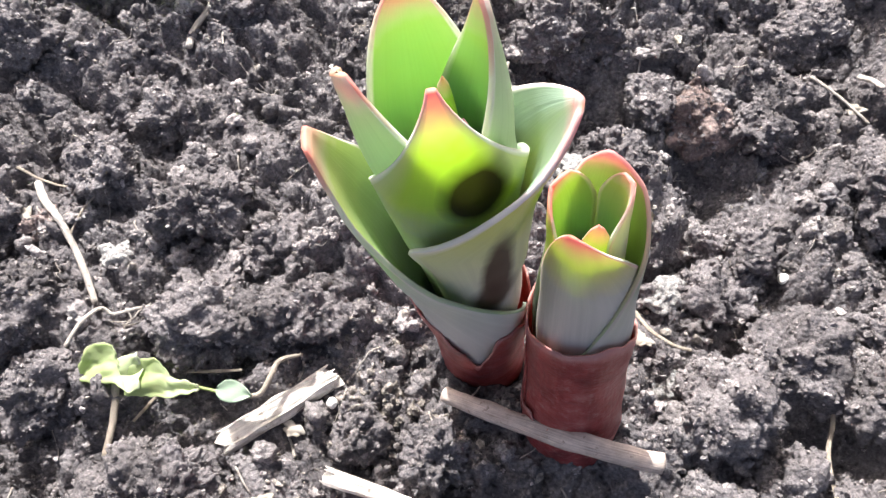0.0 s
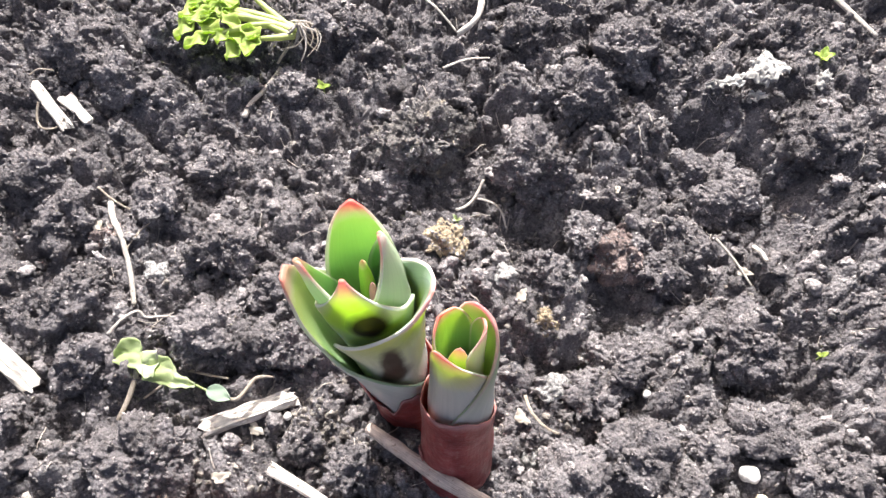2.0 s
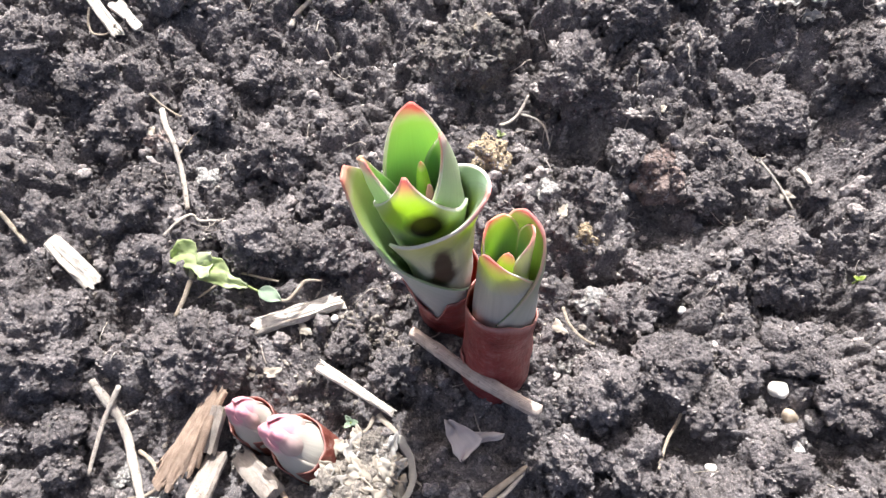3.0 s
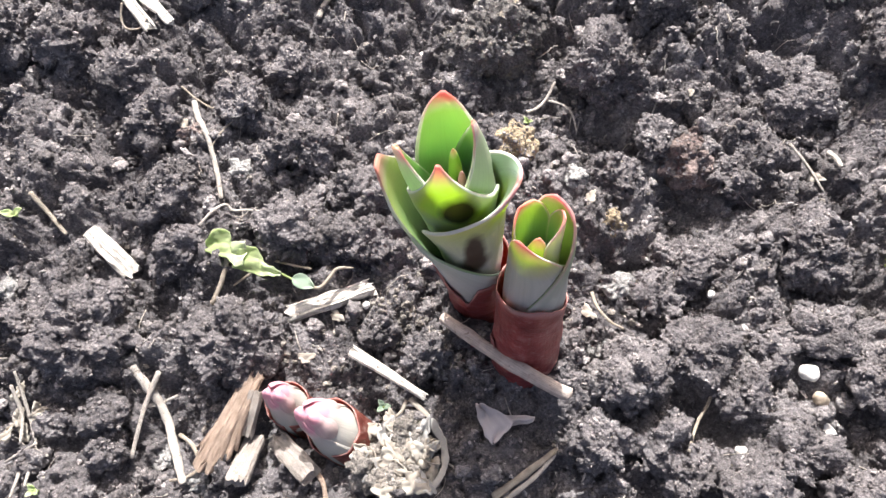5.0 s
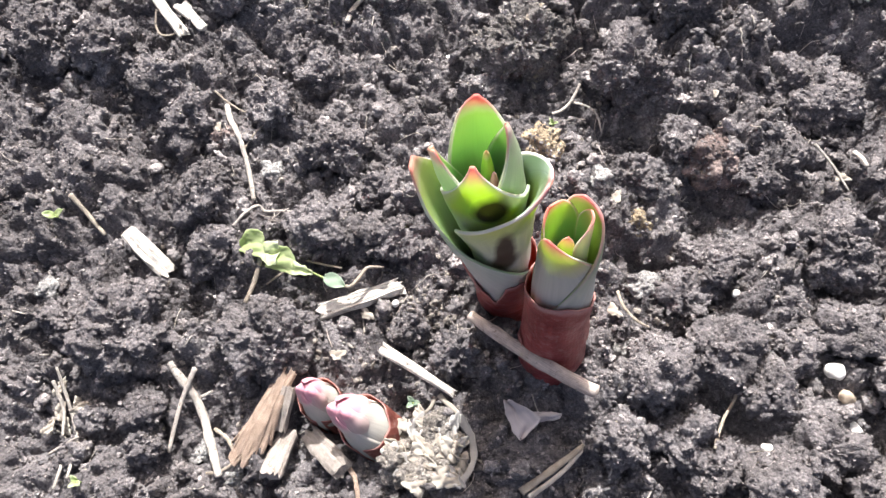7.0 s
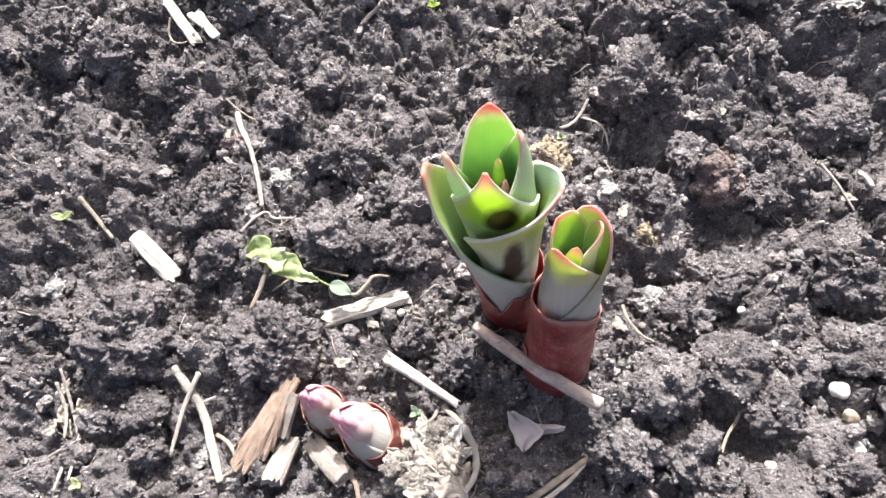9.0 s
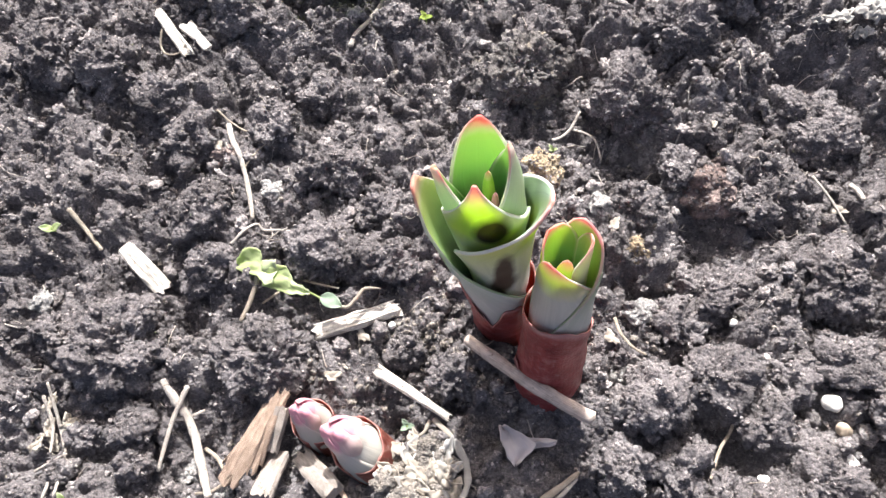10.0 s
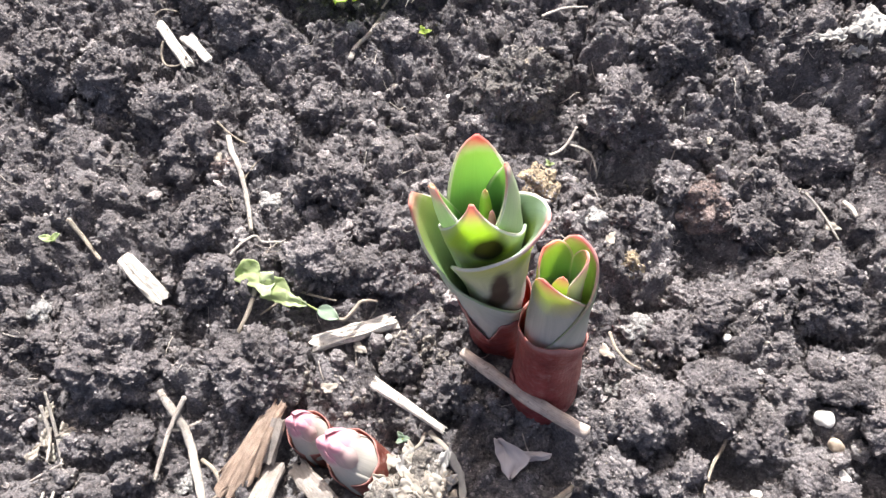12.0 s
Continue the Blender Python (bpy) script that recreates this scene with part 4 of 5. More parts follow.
straw("root_thread", [(0.0280, 0.0970), (0.0320, 0.1000), (0.0360, 0.1055), (0.0395, 0.1130)], 0.0008, 24, STRAW, "branched pale rootlet on a clod", "root", 0.005)
straw("root_thread", [(0.0360, 0.1055), (0.0440, 0.1030), (0.0475, 0.0985), (0.0497, 0.0920)], 0.0006, 25, STRAW, "fine branch of a pale rootlet", "root", 0.005)
straw("dry_stalk", [(0.1400, 0.0920), (0.1470, 0.0830), (0.1530, 0.0720)], 0.0007, 26, STRAW, "thin pale stalk beside the brick lump", "dry stalk", 0.002)
straw("dry_stalk", [(0.1560, 0.0895), (0.1575, 0.0850), (0.1580, 0.0800)], 0.0013, 27, STRAW, "short pale stalk scrap", "dry stalk", 0.002)
straw("dry_stalk", [(0.0440, -0.0430), (0.036, -0.0500), (0.0225, -0.0610)], 0.0009, 28, ROOT, "grey-brown dry grass blade, folded lengthwise", "dry stalk", 0.002, 0.4, tip=1.6)
straw("dry_stalk", [(0.0440, -0.0440), (0.0365, -0.0530), (0.0255, -0.0625)], 0.0006, 29, STRAW, "dry grass blade beside another", "dry stalk", 0.002, 0.4, tip=1.6)
straw("root_thread", [(-0.0425, -0.0560), (-0.037, -0.0610), (-0.0340, -0.0700)], 0.0011, 30, BARK, "short brown root below the sprouts", "root", 0.001)
straw("papery_strip", [(-0.0010, -0.0370), (0.0025, -0.0420), (0.0048, -0.0480), (0.0045, -0.0550), (0.0005, -0.0620)], 0.0016, 31, WHITISH, "curved papery strip of dry leaf", "dry plant litter", 0.002, 0.2, 0.4)
straw("root_thread", [(-0.0095, -0.0295), (-0.0060, -0.0325), (-0.0020, -0.0358)], 0.0011, 38, PAPERY, "frayed fibre hanging from a splinter", "root", 0.003, 0.4)
straw("root_thread", [(-0.0110, -0.0300), (-0.0125, -0.0345), (-0.0148, -0.0365)], 0.0007, 39, PAPERY, "thin frayed fibre curling from a splinter", "root", 0.003, 0.5)


# ---- lumps ----
def clod_mesh(name, r, flat, seed, sub=5):
    """A lump of soil: smaller lumps grown together, with creases and pores."""
    v, f = BALLS[sub]
    rng = np.random.RandomState(seed)
    sc = np.array([rng.uniform(0.88, 1.15), rng.uniform(0.85, 1.1), 1.0])
    p = v * sc * r
    q = p + rng.uniform(-9, 9, 3)
    for k in range(3):
        q[:, k] += 0.16 * r * soft_noise(p + 5 + k, r * 0.5, seed + k) + 0.0012 * soft_noise(p, 0.004, seed + 4 + k)
    d = 0.34 * r * soft_noise(q, r * 0.8, seed) + 0.50 * r * (lumps(q, r * 0.8, seed) - 0.45) + 0.20 * r * (lumps(q, r * 0.36, seed + 5) - 0.4)
    d = d + 0.0032 * (lumps(q, 0.0060, seed + 7) - 0.4) + 0.0016 * (lumps(q, 0.0032, seed + 13) - 0.4) + 0.0022 * (ridges(q, 0.0042, seed + 15) - 0.5) + 0.0016 * (ridges(q, 0.0021, seed + 17) - 0.3)
    p = p + v * d[:, None]
    p[:, 2] *= flat
    me = bpy.data.meshes.new(name)
    me.vertices.add(len(p))
    me.vertices.foreach_set("co", p.astype(np.float32).ravel())
    me.loops.add(f.size)
    me.loops.foreach_set("vertex_index", f.astype(np.int32).ravel())
    me.polygons.add(len(f))
    me.polygons.foreach_set("loop_start", np.arange(0, f.size, 3, dtype=np.int32))
    me.polygons.foreach_set("use_smooth", np.ones(len(f), dtype=bool))
    me.update(calc_edges=True)
    return me


# ---- dry debris ----
def crumple(name, centre, size, seed, mats, label, category, folds=1.0, tall=0.35, turn=0.0, nu=26, nv=26, parent=None, group=""):
    """A crumpled dry leaf or husk with an uneven outline."""
    rng = np.random.RandomState(seed)
    v, u = np.meshgrid(np.linspace(-1, 1, nv), np.linspace(-1, 1, nu), indexing="ij")
    ph = rng.uniform(0, 6.28, 6)
    edge = 1 + 0.18 * np.sin(3 * np.arctan2(v, u) + ph[0]) + 0.12 * np.sin(7 * np.arctan2(v, u) + ph[1])
    x = u * np.sqrt(1 - 0.42 * v * v) * edge * size[0]
    y = v * np.sqrt(1 - 0.42 * u * u) * edge * size[1]
    s = min(size)
    z = tall * s * (0.9 * np.sin(2.2 * folds * u + ph[2]) * np.cos(1.7 * folds * v + ph[3]) + 0.5 * np.sin(4.5 * folds * (u + v) + ph[4]) + 0.3 * np.sin(8 * folds * (u - v) + ph[5]))
    q = np.stack([x, y, z], 2).reshape(-1, 3)
    q[:, 2] += 0.12 * s * soft_noise(q + seed, s * 0.35, seed)
    q[:, 0] += 0.14 * s * soft_noise(q + seed, s * 0.5, seed + 1)
    c, sn = math.cos(turn), math.sin(turn)
    q = np.stack([q[:, 0] * c - q[:, 1] * sn, q[:, 0] * sn + q[:, 1] * c, q[:, 2]], 1) + np.asarray(centre)
    me = sheet(name, q.reshape(nv, nu, 3), 0.00055)
    if parent:
        return part(name, me, mats, parent)
    return single(name, me, mats, label, category, group)


def pointed_leaf(name, a, b, width, cup, seed, droop=0.0, wave=0.0, lobes=0, nu=15, nv=26, shape=0.75):
    """A small leaf from a (stalk) to b (tip), cupped along its middle, with a wavy or lobed edge."""
    a, b = np.asarray(a, float), np.asarray(b, float)
    T = b - a
    L = np.linalg.norm(T)
    T = T / L
    side = np.cross(T, (0, 0, 1.0))
    side /= np.linalg.norm(side) + 1e-9
    up = np.cross(side, T)
    P = np.zeros((nv, nu, 3))
    for j, s in enumerate(np.linspace(0, 1, nv)):
        w = width / 2 * max(0.03, math.sin(math.pi * min(1, s ** shape * 0.98 + 0.01)) ** 0.75)
        if lobes:
            w *= 1 + 0.22 * math.sin(lobes * 2 * math.pi * s + seed)
        for i, u in enumerate(np.linspace(-1, 1, nu)):
            P[j, i] = a + T * L * s + side * w * u + up * (cup * width * u * u - droop * L * s * s + wave * width * math.sin(9 * s + 3 * u + seed))
    q = P.reshape(-1, 3)
    P = P + (soft_noise(q, width * 0.5, seed) * width * 0.05).reshape(nv, nu)[..., None] * up
    return sheet(name, P, 0.0004, flip=True)


g = ground_at


def torn_scrap(name, left, right, crease, seed, n=18, ragged=0.0003):
    """A crumpled scrap between two torn edges, creased down its middle; left and right: (x, y, height above the soil)."""
    base = max(g(x, y, 0.002) for x, y, _ in left[::2] + right[::2])
    L, R = (np.array([(x, y, base + h) for x, y, h in e]) for e in (left, right))
    s, k = np.linspace(0, 1, n), np.linspace(0, 1, len(L))
    L, R = (np.stack([np.interp(s, k, e[:, c]) for c in range(3)], 1) for e in (L, R))
    u = np.linspace(0, 1, n)[None, :, None]
    P = L[:, None] * (1 - u) + R[:, None] * u
    P[..., 2] += crease * (np.abs(u[..., 0] - 0.45) * 2 - 0.5) + 0.0004 * np.sin(9 * u[..., 0] + 7 * s[:, None])
    q = P.reshape(-1, 3)
    for c in range(3):
        q[:, c] += 0.0006 * soft_noise(q + c, 0.0035, seed + c) + ragged * soft_noise(q, 0.0014, seed + 4 + c)
    return sheet(name, q.reshape(n, n, 3), 0.0005, flip=True)


single("dry_leaf", torn_scrap("dry_leaf", [(0.0145, -0.0300, 0.0040), (0.0155, -0.0350, 0.0030), (0.0180, -0.0400, 0.0020), (0.0205, -0.0435, 0.0010)], [(0.0165, -0.0300, 0.0042), (0.0235, -0.0325, 0.0030), (0.0285, -0.0360, 0.0022), (0.0225, -0.0430, 0.0010)], 0.0022, 4),
       [DRY_LEAF, DRY_LEAF], "crumpled pointed mauve-grey dry leaf scrap on shaded soil", "dry leaf")
single("dry_leaf", torn_scrap("dry_leaf", [(0.0250, -0.0325, 0.0020), (0.0300, -0.0320, 0.0018), (0.0360, -0.0325, 0.0012)], [(0.0260, -0.0365, 0.0010), (0.0310, -0.0355, 0.0010), (0.0355, -0.0345, 0.0010)], -0.0012, 9),
       [DRY_LEAF, DRY_LEAF], "small folded tan leaf scrap beside a larger one", "dry leaf")
keep_clear(along((0.013, -0.033), (0.037, -0.034)), 0.006)


def crust(x, y, r, seed):
    ob = single("soil_crust", clod_mesh("soil_crust", r, 0.45, seed, 4), GREY_CRUST, "pale grey crumbled crust on the soil", "soil crust", "crusts on the soil")
    ob.location = (x, y, ground_at(x, y, r * 0.6) + 0.0004)


def flake(x, y, size, seed, skin):
    label = "small bleached scrap of dry husk on the soil" if skin is WHITISH else "small tan scrap of dry leaf on the soil"
    crumple("husk_scrap", (x, y, ground_at(x, y, size * 0.6) + 0.0012), (size, size * 0.6), seed, [skin, skin], label, "dry husk", 0.5, 0.28, seed * 1.3, 14, 14, group="husk scraps on the soil")
    keep_clear([(x, y)], size * 0.8)


crust(0.0480, 0.0640, 0.0042, 500)
crust(0.0590, -0.0060, 0.0042, 501)
crust(0.0660, 0.0210, 0.0042, 515)
crust(0.0745, 0.0290, 0.0038, 516)
flake(0.0540, 0.0070, 0.003, 502, PAPERY)
crust(-0.0900, 0.0600, 0.0042, 503)
crust(-0.1350, -0.0060, 0.0042, 504)
flake(0.1510, 0.0780, 0.003, 505, PAPERY)
flake(0.0550, 0.0560, 0.003, 506, PAPERY)
flake(-0.0410, 0.0000, 0.003, 507, PAPERY)
crust(-0.1740, 0.0010, 0.0042, 508)
flake(-0.1180, 0.0790, 0.003, 509, PAPERY)
flake(-0.0490, -0.0180, 0.003, 510, PAPERY)
flake(0.0970, 0.1090, 0.0018, 511, PAPERY)
flake(0.0780, -0.0410, 0.003, 512, PAPERY)
crust(-0.0990, -0.0570, 0.0042, 513)
crust(-0.0830, -0.0650, 0.0042, 514)


def build_husk_heap():
    """Papery dry plant remains heaped together."""
    t = thing("dry_plant_remains", (-0.012, -0.05, 0), "crumpled heap of pale papery dry plant remains", "dry plant litter")
    rng = np.random.RandomState(8)
    for k, (x, y, r) in enumerate(((0.001, 0.002, 0.0062), (-0.009, -0.005, 0.0056), (0.0075, -0.004, 0.0052), (0.003, 0.0085, 0.0036), (-0.007, 0.005, 0.0042), (0.000, -0.010, 0.0050))):
        ob = part("dry_lump", clod_mesh("dry_lump", r * 1.15, 0.7, 400 + k, 5), DRY_MATTER, t)
        ob.location = (x, y, ground_at(-0.012 + x, -0.05 + y, 0.003) + 0.0008)
    for k in range(24):
        a = rng.uniform(0, 6.28)
        r = 0.0165 * math.sqrt(rng.uniform(0, 1))
        x, y = r * math.cos(a), r * 0.8 * math.sin(a)
        z = ground_at(-0.012 + x, -0.05 + y, 0.003) + 0.0025 + 0.0030 * rng.uniform(0, 1)
        crumple("husk_flake", (x, y, z), (rng.uniform(0.0028, 0.0055), rng.uniform(0.0018, 0.0036)), 100 + k, [PAPERY, PAPERY] if k % 3 else [WHITISH, WHITISH], "", "", rng.uniform(0.4, 0.8), rng.uniform(0.2, 0.5), rng.uniform(0, 6), 16, 16, parent=t)
    for k in range(6):
        a, b = rng.uniform(0, 6.28), rng.uniform(0.003, 0.008)
        x, y = rng.uniform(-0.011, 0.011), rng.uniform(-0.009, 0.009)
        pts = [(x + b * s * math.cos(a + 0.9 * s), y + b * s * math.sin(a + 0.9 * s), ground_at(-0.012 + x + b * s * math.cos(a), -0.05 + y + b * s * math.sin(a), 0.002) + 0.0045 + 0.001 * math.sin(3 * s)) for s in np.linspace(-1, 1, 5)]
        part("fibre", tube("fibre", pts, [0.00025] * 5, 6, 0.2, k), PAPERY, t)
    keep_clear([(-0.012, -0.05)], 0.008)


build_husk_heap()


def build_bleached_scrap():
    t = thing("bleached_husk", (0.168, 0.166, 0), "bleached torn husk, nearly white, caught in the soil", "dry plant litter")
    flakes = [([(0.141, 0.165, 0.0015), (0.150, 0.1695, 0.003), (0.159, 0.172, 0.003)], [(0.1415, 0.1635, 0.001), (0.151, 0.1655, 0.002), (0.158, 0.1645, 0.0015)]),
              ([(0.157, 0.166, 0.002), (0.160, 0.173, 0.004), (0.168, 0.180, 0.004)], [(0.166, 0.161, 0.001), (0.173, 0.165, 0.003), (0.178, 0.171, 0.003)]),
              ([(0.165, 0.176, 0.003), (0.168, 0.181, 0.005), (0.1705, 0.185, 0.005)], [(0.170, 0.176, 0.003), (0.1725, 0.180, 0.004), (0.1715, 0.185, 0.004)]),
              ([(0.188, 0.164, 0.002), (0.192, 0.170, 0.003), (0.197, 0.173, 0.003)], [(0.192, 0.162, 0.001), (0.196, 0.166, 0.002), (0.199, 0.171, 0.002)]),
              ([(0.159, 0.160, 0.001), (0.162, 0.163, 0.002), (0.166, 0.164, 0.002)], [(0.163, 0.157, 0.001), (0.166, 0.159, 0.002), (0.169, 0.1615, 0.002)])]
    for k, (a, b) in enumerate(flakes):
        part("husk_flake", torn_scrap("husk_flake", a, b, 0.0010 * (-1) ** k, 40 + k, 30, 0.0016), [WHITISH, WHITISH], t).location = (-0.168, -0.166, 0)
    keep_clear([(0.168, 0.170)], 0.006)


build_bleached_scrap()


def build_grass_litter():
    """A dry grass tuft with torn blades."""
    t = thing("dry_grass_tuft", (-0.152, -0.045, 0), "tangle of pale dry grass stems and torn blades", "dry plant litter")
    rng = np.random.RandomState(5)
    lines = [((-0.007, 0.014), (0.000, -0.002), (0.005, -0.012), (0.011, -0.026)), ((0.005, -0.012), (0.009, -0.0135), (0.014, -0.015)), ((0.001, -0.015), (0.003, -0.022), (0.004, -0.030)),
             ((-0.006, -0.018), (0.001, -0.014), (0.008, -0.011)), ((-0.008, 0.009), (-0.003, -0.001), (0.001, -0.011))]
    for k, line in enumerate(lines):
        pts = [(x, y, ground_at(-0.152 + x, -0.045 + y, 0.002) + 0.0025 + 0.001 * k) for x, y in line]
        part("grass_stem", tube("grass_stem", pts, [0.0005 + 0.0002 * (k % 3)] + [0.0007] * (len(pts) - 2) + [0.0005], 7, 0.2, k), STRAW, t)
    for k in range(6):
        x, y = rng.uniform(-0.010, 0.008), rng.uniform(-0.010, 0.010)
        crumple("husk_flake", (x, y, ground_at(-0.152 + x, -0.045 + y, 0.002) + 0.0035), (0.0035, 0.0018), 70 + k, [PAPERY, PAPERY], "", "", 1.0, 0.5, rng.uniform(0, 6), 14, 14, parent=t)
    keep_clear([(-0.152, -0.045)], 0.006)


build_grass_litter()


# ---- green scraps ----
def build_wilted_plantlet():
    t = thing("wilted_seedling", (-0.072, 0.0155, 0), "wilted pale-green seedling with a lobed leaf and curled stem", "seedling")
    o = np.array((-0.08, 0.02, 0.0))
    h = lambda x, y, up: np.array((x, y, ground_at(x, y, 0.002) + up)) - o
    z = max(h(-0.098, 0.03, 0)[2], h(-0.085, 0.024, 0)[2]) + 0.004
    lobes = [([(-0.0985, 0.0285, 0.0030), (-0.0958, 0.0335, 0.0050), (-0.0895, 0.0335, 0.0055), (-0.0880, 0.0290, 0.0035), (-0.0820, 0.0300, 0.0050)],
              [(-0.0985, 0.0255, 0.0020), (-0.0925, 0.0238, 0.0024), (-0.0880, 0.0232, 0.0028), (-0.0850, 0.0195, 0.0022), (-0.0815, 0.0200, 0.0030)]),
             ([(-0.0850, 0.0280, 0.0040), (-0.0780, 0.0275, 0.0052), (-0.0738, 0.0225, 0.0038), (-0.0672, 0.0190, 0.0034)],
              [(-0.0858, 0.0198, 0.0030), (-0.0790, 0.0178, 0.0022), (-0.0730, 0.0165, 0.0018), (-0.0678, 0.0178, 0.0022)])]
    for k, (up, low) in enumerate(lobes):
        part("leaf_lobe", torn_scrap("leaf_lobe", up, low, 0.0016 - 0.0010 * k, 31 + k, 24, 0.0005), [WILTED, WILTED], t).location = (0.0765, -0.0215, -0.001)
    part("stem", tube("stem", [(0.0050, -0.0012, z - 0.0016), (0.0080, -0.0024, z - 0.0018), (0.0120, -0.0040, z - 0.002), (0.017, -0.0060, z - 0.002), (0.0225, -0.0078, z - 0.0018)], [0.0003, 0.0004, 0.00045, 0.0005, 0.0005], 8, 0.1, 3), GREEN_STEM, t, "thin green stem")
    part("root", tube("root", [(0.0222, -0.0077, z - 0.0018), (0.0255, -0.0075, z - 0.0015), (0.0285, -0.0035, z - 0.001), (0.031, 0.0002, z - 0.001), (0.037, 0.001, z - 0.0015)], [0.0007, 0.0008, 0.0008, 0.0007, 0.0004], 8, 0.15, 4), ROOT, t, "curled tan root")
    part("small_leaf", pointed_leaf("small_leaf", (0.0150, -0.0050, z + 0.0005), (0.0235, -0.0085, z + 0.0005), 0.0058, 0.1, 3, 0.05, 0.03), [SEED_LEAF, SEED_LEAF], t, "small rounded seed leaf")
    keep_clear(along((-0.10, 0.031), (-0.062, 0.013)), 0.006)
    keep_clear(along((-0.062, 0.013), (-0.043, 0.02)), 0.002)


build_wilted_plantlet()


def build_weed():
    t = thing("uprooted_weed", (-0.049, 0.179, 0), "uprooted bright green weed lying flat, soil on its roots", "weed")
    o = (-0.049, 0.179)
    g0 = ground_at(o[0], o[1], 0.006)
    rng = np.random.RandomState(12)
    ends = [((-0.056, 0.006), 0.0020), ((-0.046, -0.002), 0.0017), ((-0.052, 0.020), 0.0018), ((-0.036, 0.032), 0.0017), ((-0.026, -0.009), 0.0014), ((-0.054, 0.013), 0.0016)]
    for k, ((ex, ey), r) in enumerate(ends):
        pts = [(0.85 * ex * s, ey * s + 0.003 * math.sin(3 * s + k), g0 + 0.006 + 0.004 * math.sin(math.pi * s * 0.8) - 0.003 * s) for s in np.linspace(0, 1, 5)]
        stem = part("stem", tube("stem", pts, [r, r, r * 0.9, r * 0.7, r * 0.4], 8, 0.08, k), WEED_STEM, t)
        for j in range(4):
            s = 0.66 + 0.34 * j / 3
            c = np.array([np.interp(s, np.linspace(0, 1, 5), [p[i] for p in pts]) for i in range(3)])
            a = math.atan2(ey, ex) + (1 if j % 2 else -1) * rng.uniform(0.5, 1.1)
            ln = rng.uniform(0.008, 0.014)
            tip = c + np.array((math.cos(a) * ln, math.sin(a) * ln, rng.uniform(-0.001, 0.004)))
            part("leaf", pointed_leaf("leaf", c, tip, rng.uniform(0.007, 0.010), 0.25, j + k, 0.12, 0.1, 2, 9, 14), [WEED_LEAF, WEED_LEAF], stem)
        tipd = np.array(pts[-1])
        part("leaf", pointed_leaf("leaf", tipd, tipd + np.array((ex, ey, 0.0)) * 0.16, 0.007, 0.15, k, 0.2, 0.05, 2, 9, 14), [WEED_LEAF, WEED_LEAF], stem)
    part("root_ball", clod_mesh("root_ball", 0.0085, 0.7, 90, 5), CLOD, t, "lump of soil and pale roots").location = (0.009, 0.008, g0 + 0.003)
    for k in range(22):
        a = rng.uniform(-2.0, 1.6)
        ln = rng.uniform(0.006, 0.016)
        curl = rng.uniform(-2.5, 2.5)
        low = rng.uniform(0.001, 0.006)
        pts = [(0.002 + ln * s * math.cos(a + curl * s), 0.001 + ln * s * math.sin(a + curl * s), g0 + (0.011 - low) * (1 - s) + low) for s in (0.05, 0.4, 0.75, 1.0)]
        part("root", tube("root", pts, [0.0008, 0.0005, 0.0003, 0.0002], 6, 0.5, k), STRAW if k % 2 else ROOT, t)
    keep_clear([(-0.049, 0.183)], 0.007)


# ---- clods and crumbs ----
CLODS = []


@functools.lru_cache(None)
def crumb_mesh(kind, mat):
    me = mesh_from("crumb", granule(kind, 3) * 0.001, [tuple(q) for q in BALLS[3][1].tolist()])
    me.materials.append(bpy.data.materials[mat])
    return me


def clod(x, y, r, seed, flat=0.84, sink=0.2, mat=None, name="soil_clod", label="rounded grey-brown clod of crumbly soil", category="soil clod"):
    me = clod_mesh(name, r * 0.95, flat, seed, 6 if r > 0.0145 else 5)
    mat = mat or CLOD
    ob = single(name, me, mat, label, category, "clods on the bed" if name == "soil_clod" else "")
    y = y - 0.28 * r
    ob.location = (x, y, ground_at(x, y, r * 0.5) + r * flat * (0.56 - sink) - 0.003)
    ob.rotation_euler = (0, 0, seed * 1.7)
    rng = np.random.RandomState(seed)
    n = len(me.vertices)
    spots = [me.vertices[i] for i in rng.randint(0, n, 60)]
    for v in [v for v in spots if v.co.z > 0][:4 + int(r * 500)]:
        crumb = new("crumb", crumb_mesh(int(rng.randint(0, 20)), mat.name))
        crumb.parent = ob
        size = rng.uniform(1.1, 1.5 + 60 * r) * (0.6 if r < 0.008 else 1.0)
        crumb.matrix_basis = pose(*v.co, rng.uniform(-60, 60), rng.uniform(-60, 60), rng.uniform(0, 360)) @ Matrix.Scale(size, 4)
    CLODS.append((x, y, r, ob))
    return ob


build_weed()

clod(0.011, 0.134, 0.0180, 200, 0.95, 0.0, CLOD_OCHRE, label="tall clod with ochre-stained edge, standing on the soil")
clod(0.060, 0.122, 0.0180, 201, 0.88, 0.12, label="large crumbly soil clod, dry and pale on top")
clod(0.080, 0.159, 0.0155, 202, label="large crumbly soil clod, dry and pale on top")
clod(0.143, 0.133, 0.021, 203, 0.7, 0.2, label="large crumbly soil clod, dry and pale on top")
clod(0.082, 0.090, 0.0085, 204)
clod(-0.06, 0.037, 0.015, 205)
clod(-0.035, 0.033, 0.011, 206)
clod(-0.115, 0.051, 0.014, 207)
clod(-0.063, 0.072, 0.012, 208)
clod(-0.077, -0.008, 0.017, 209, label="large crumbly soil clod, dry and pale on top")
clod(-0.108, 0.024, 0.0115, 210)
clod(-0.137, -0.01, 0.0191, 211, label="large crumbly soil clod, dry and pale on top")
clod(-0.003, 0.107, 0.012, 213)
clod(-0.077, 0.116, 0.013, 214)
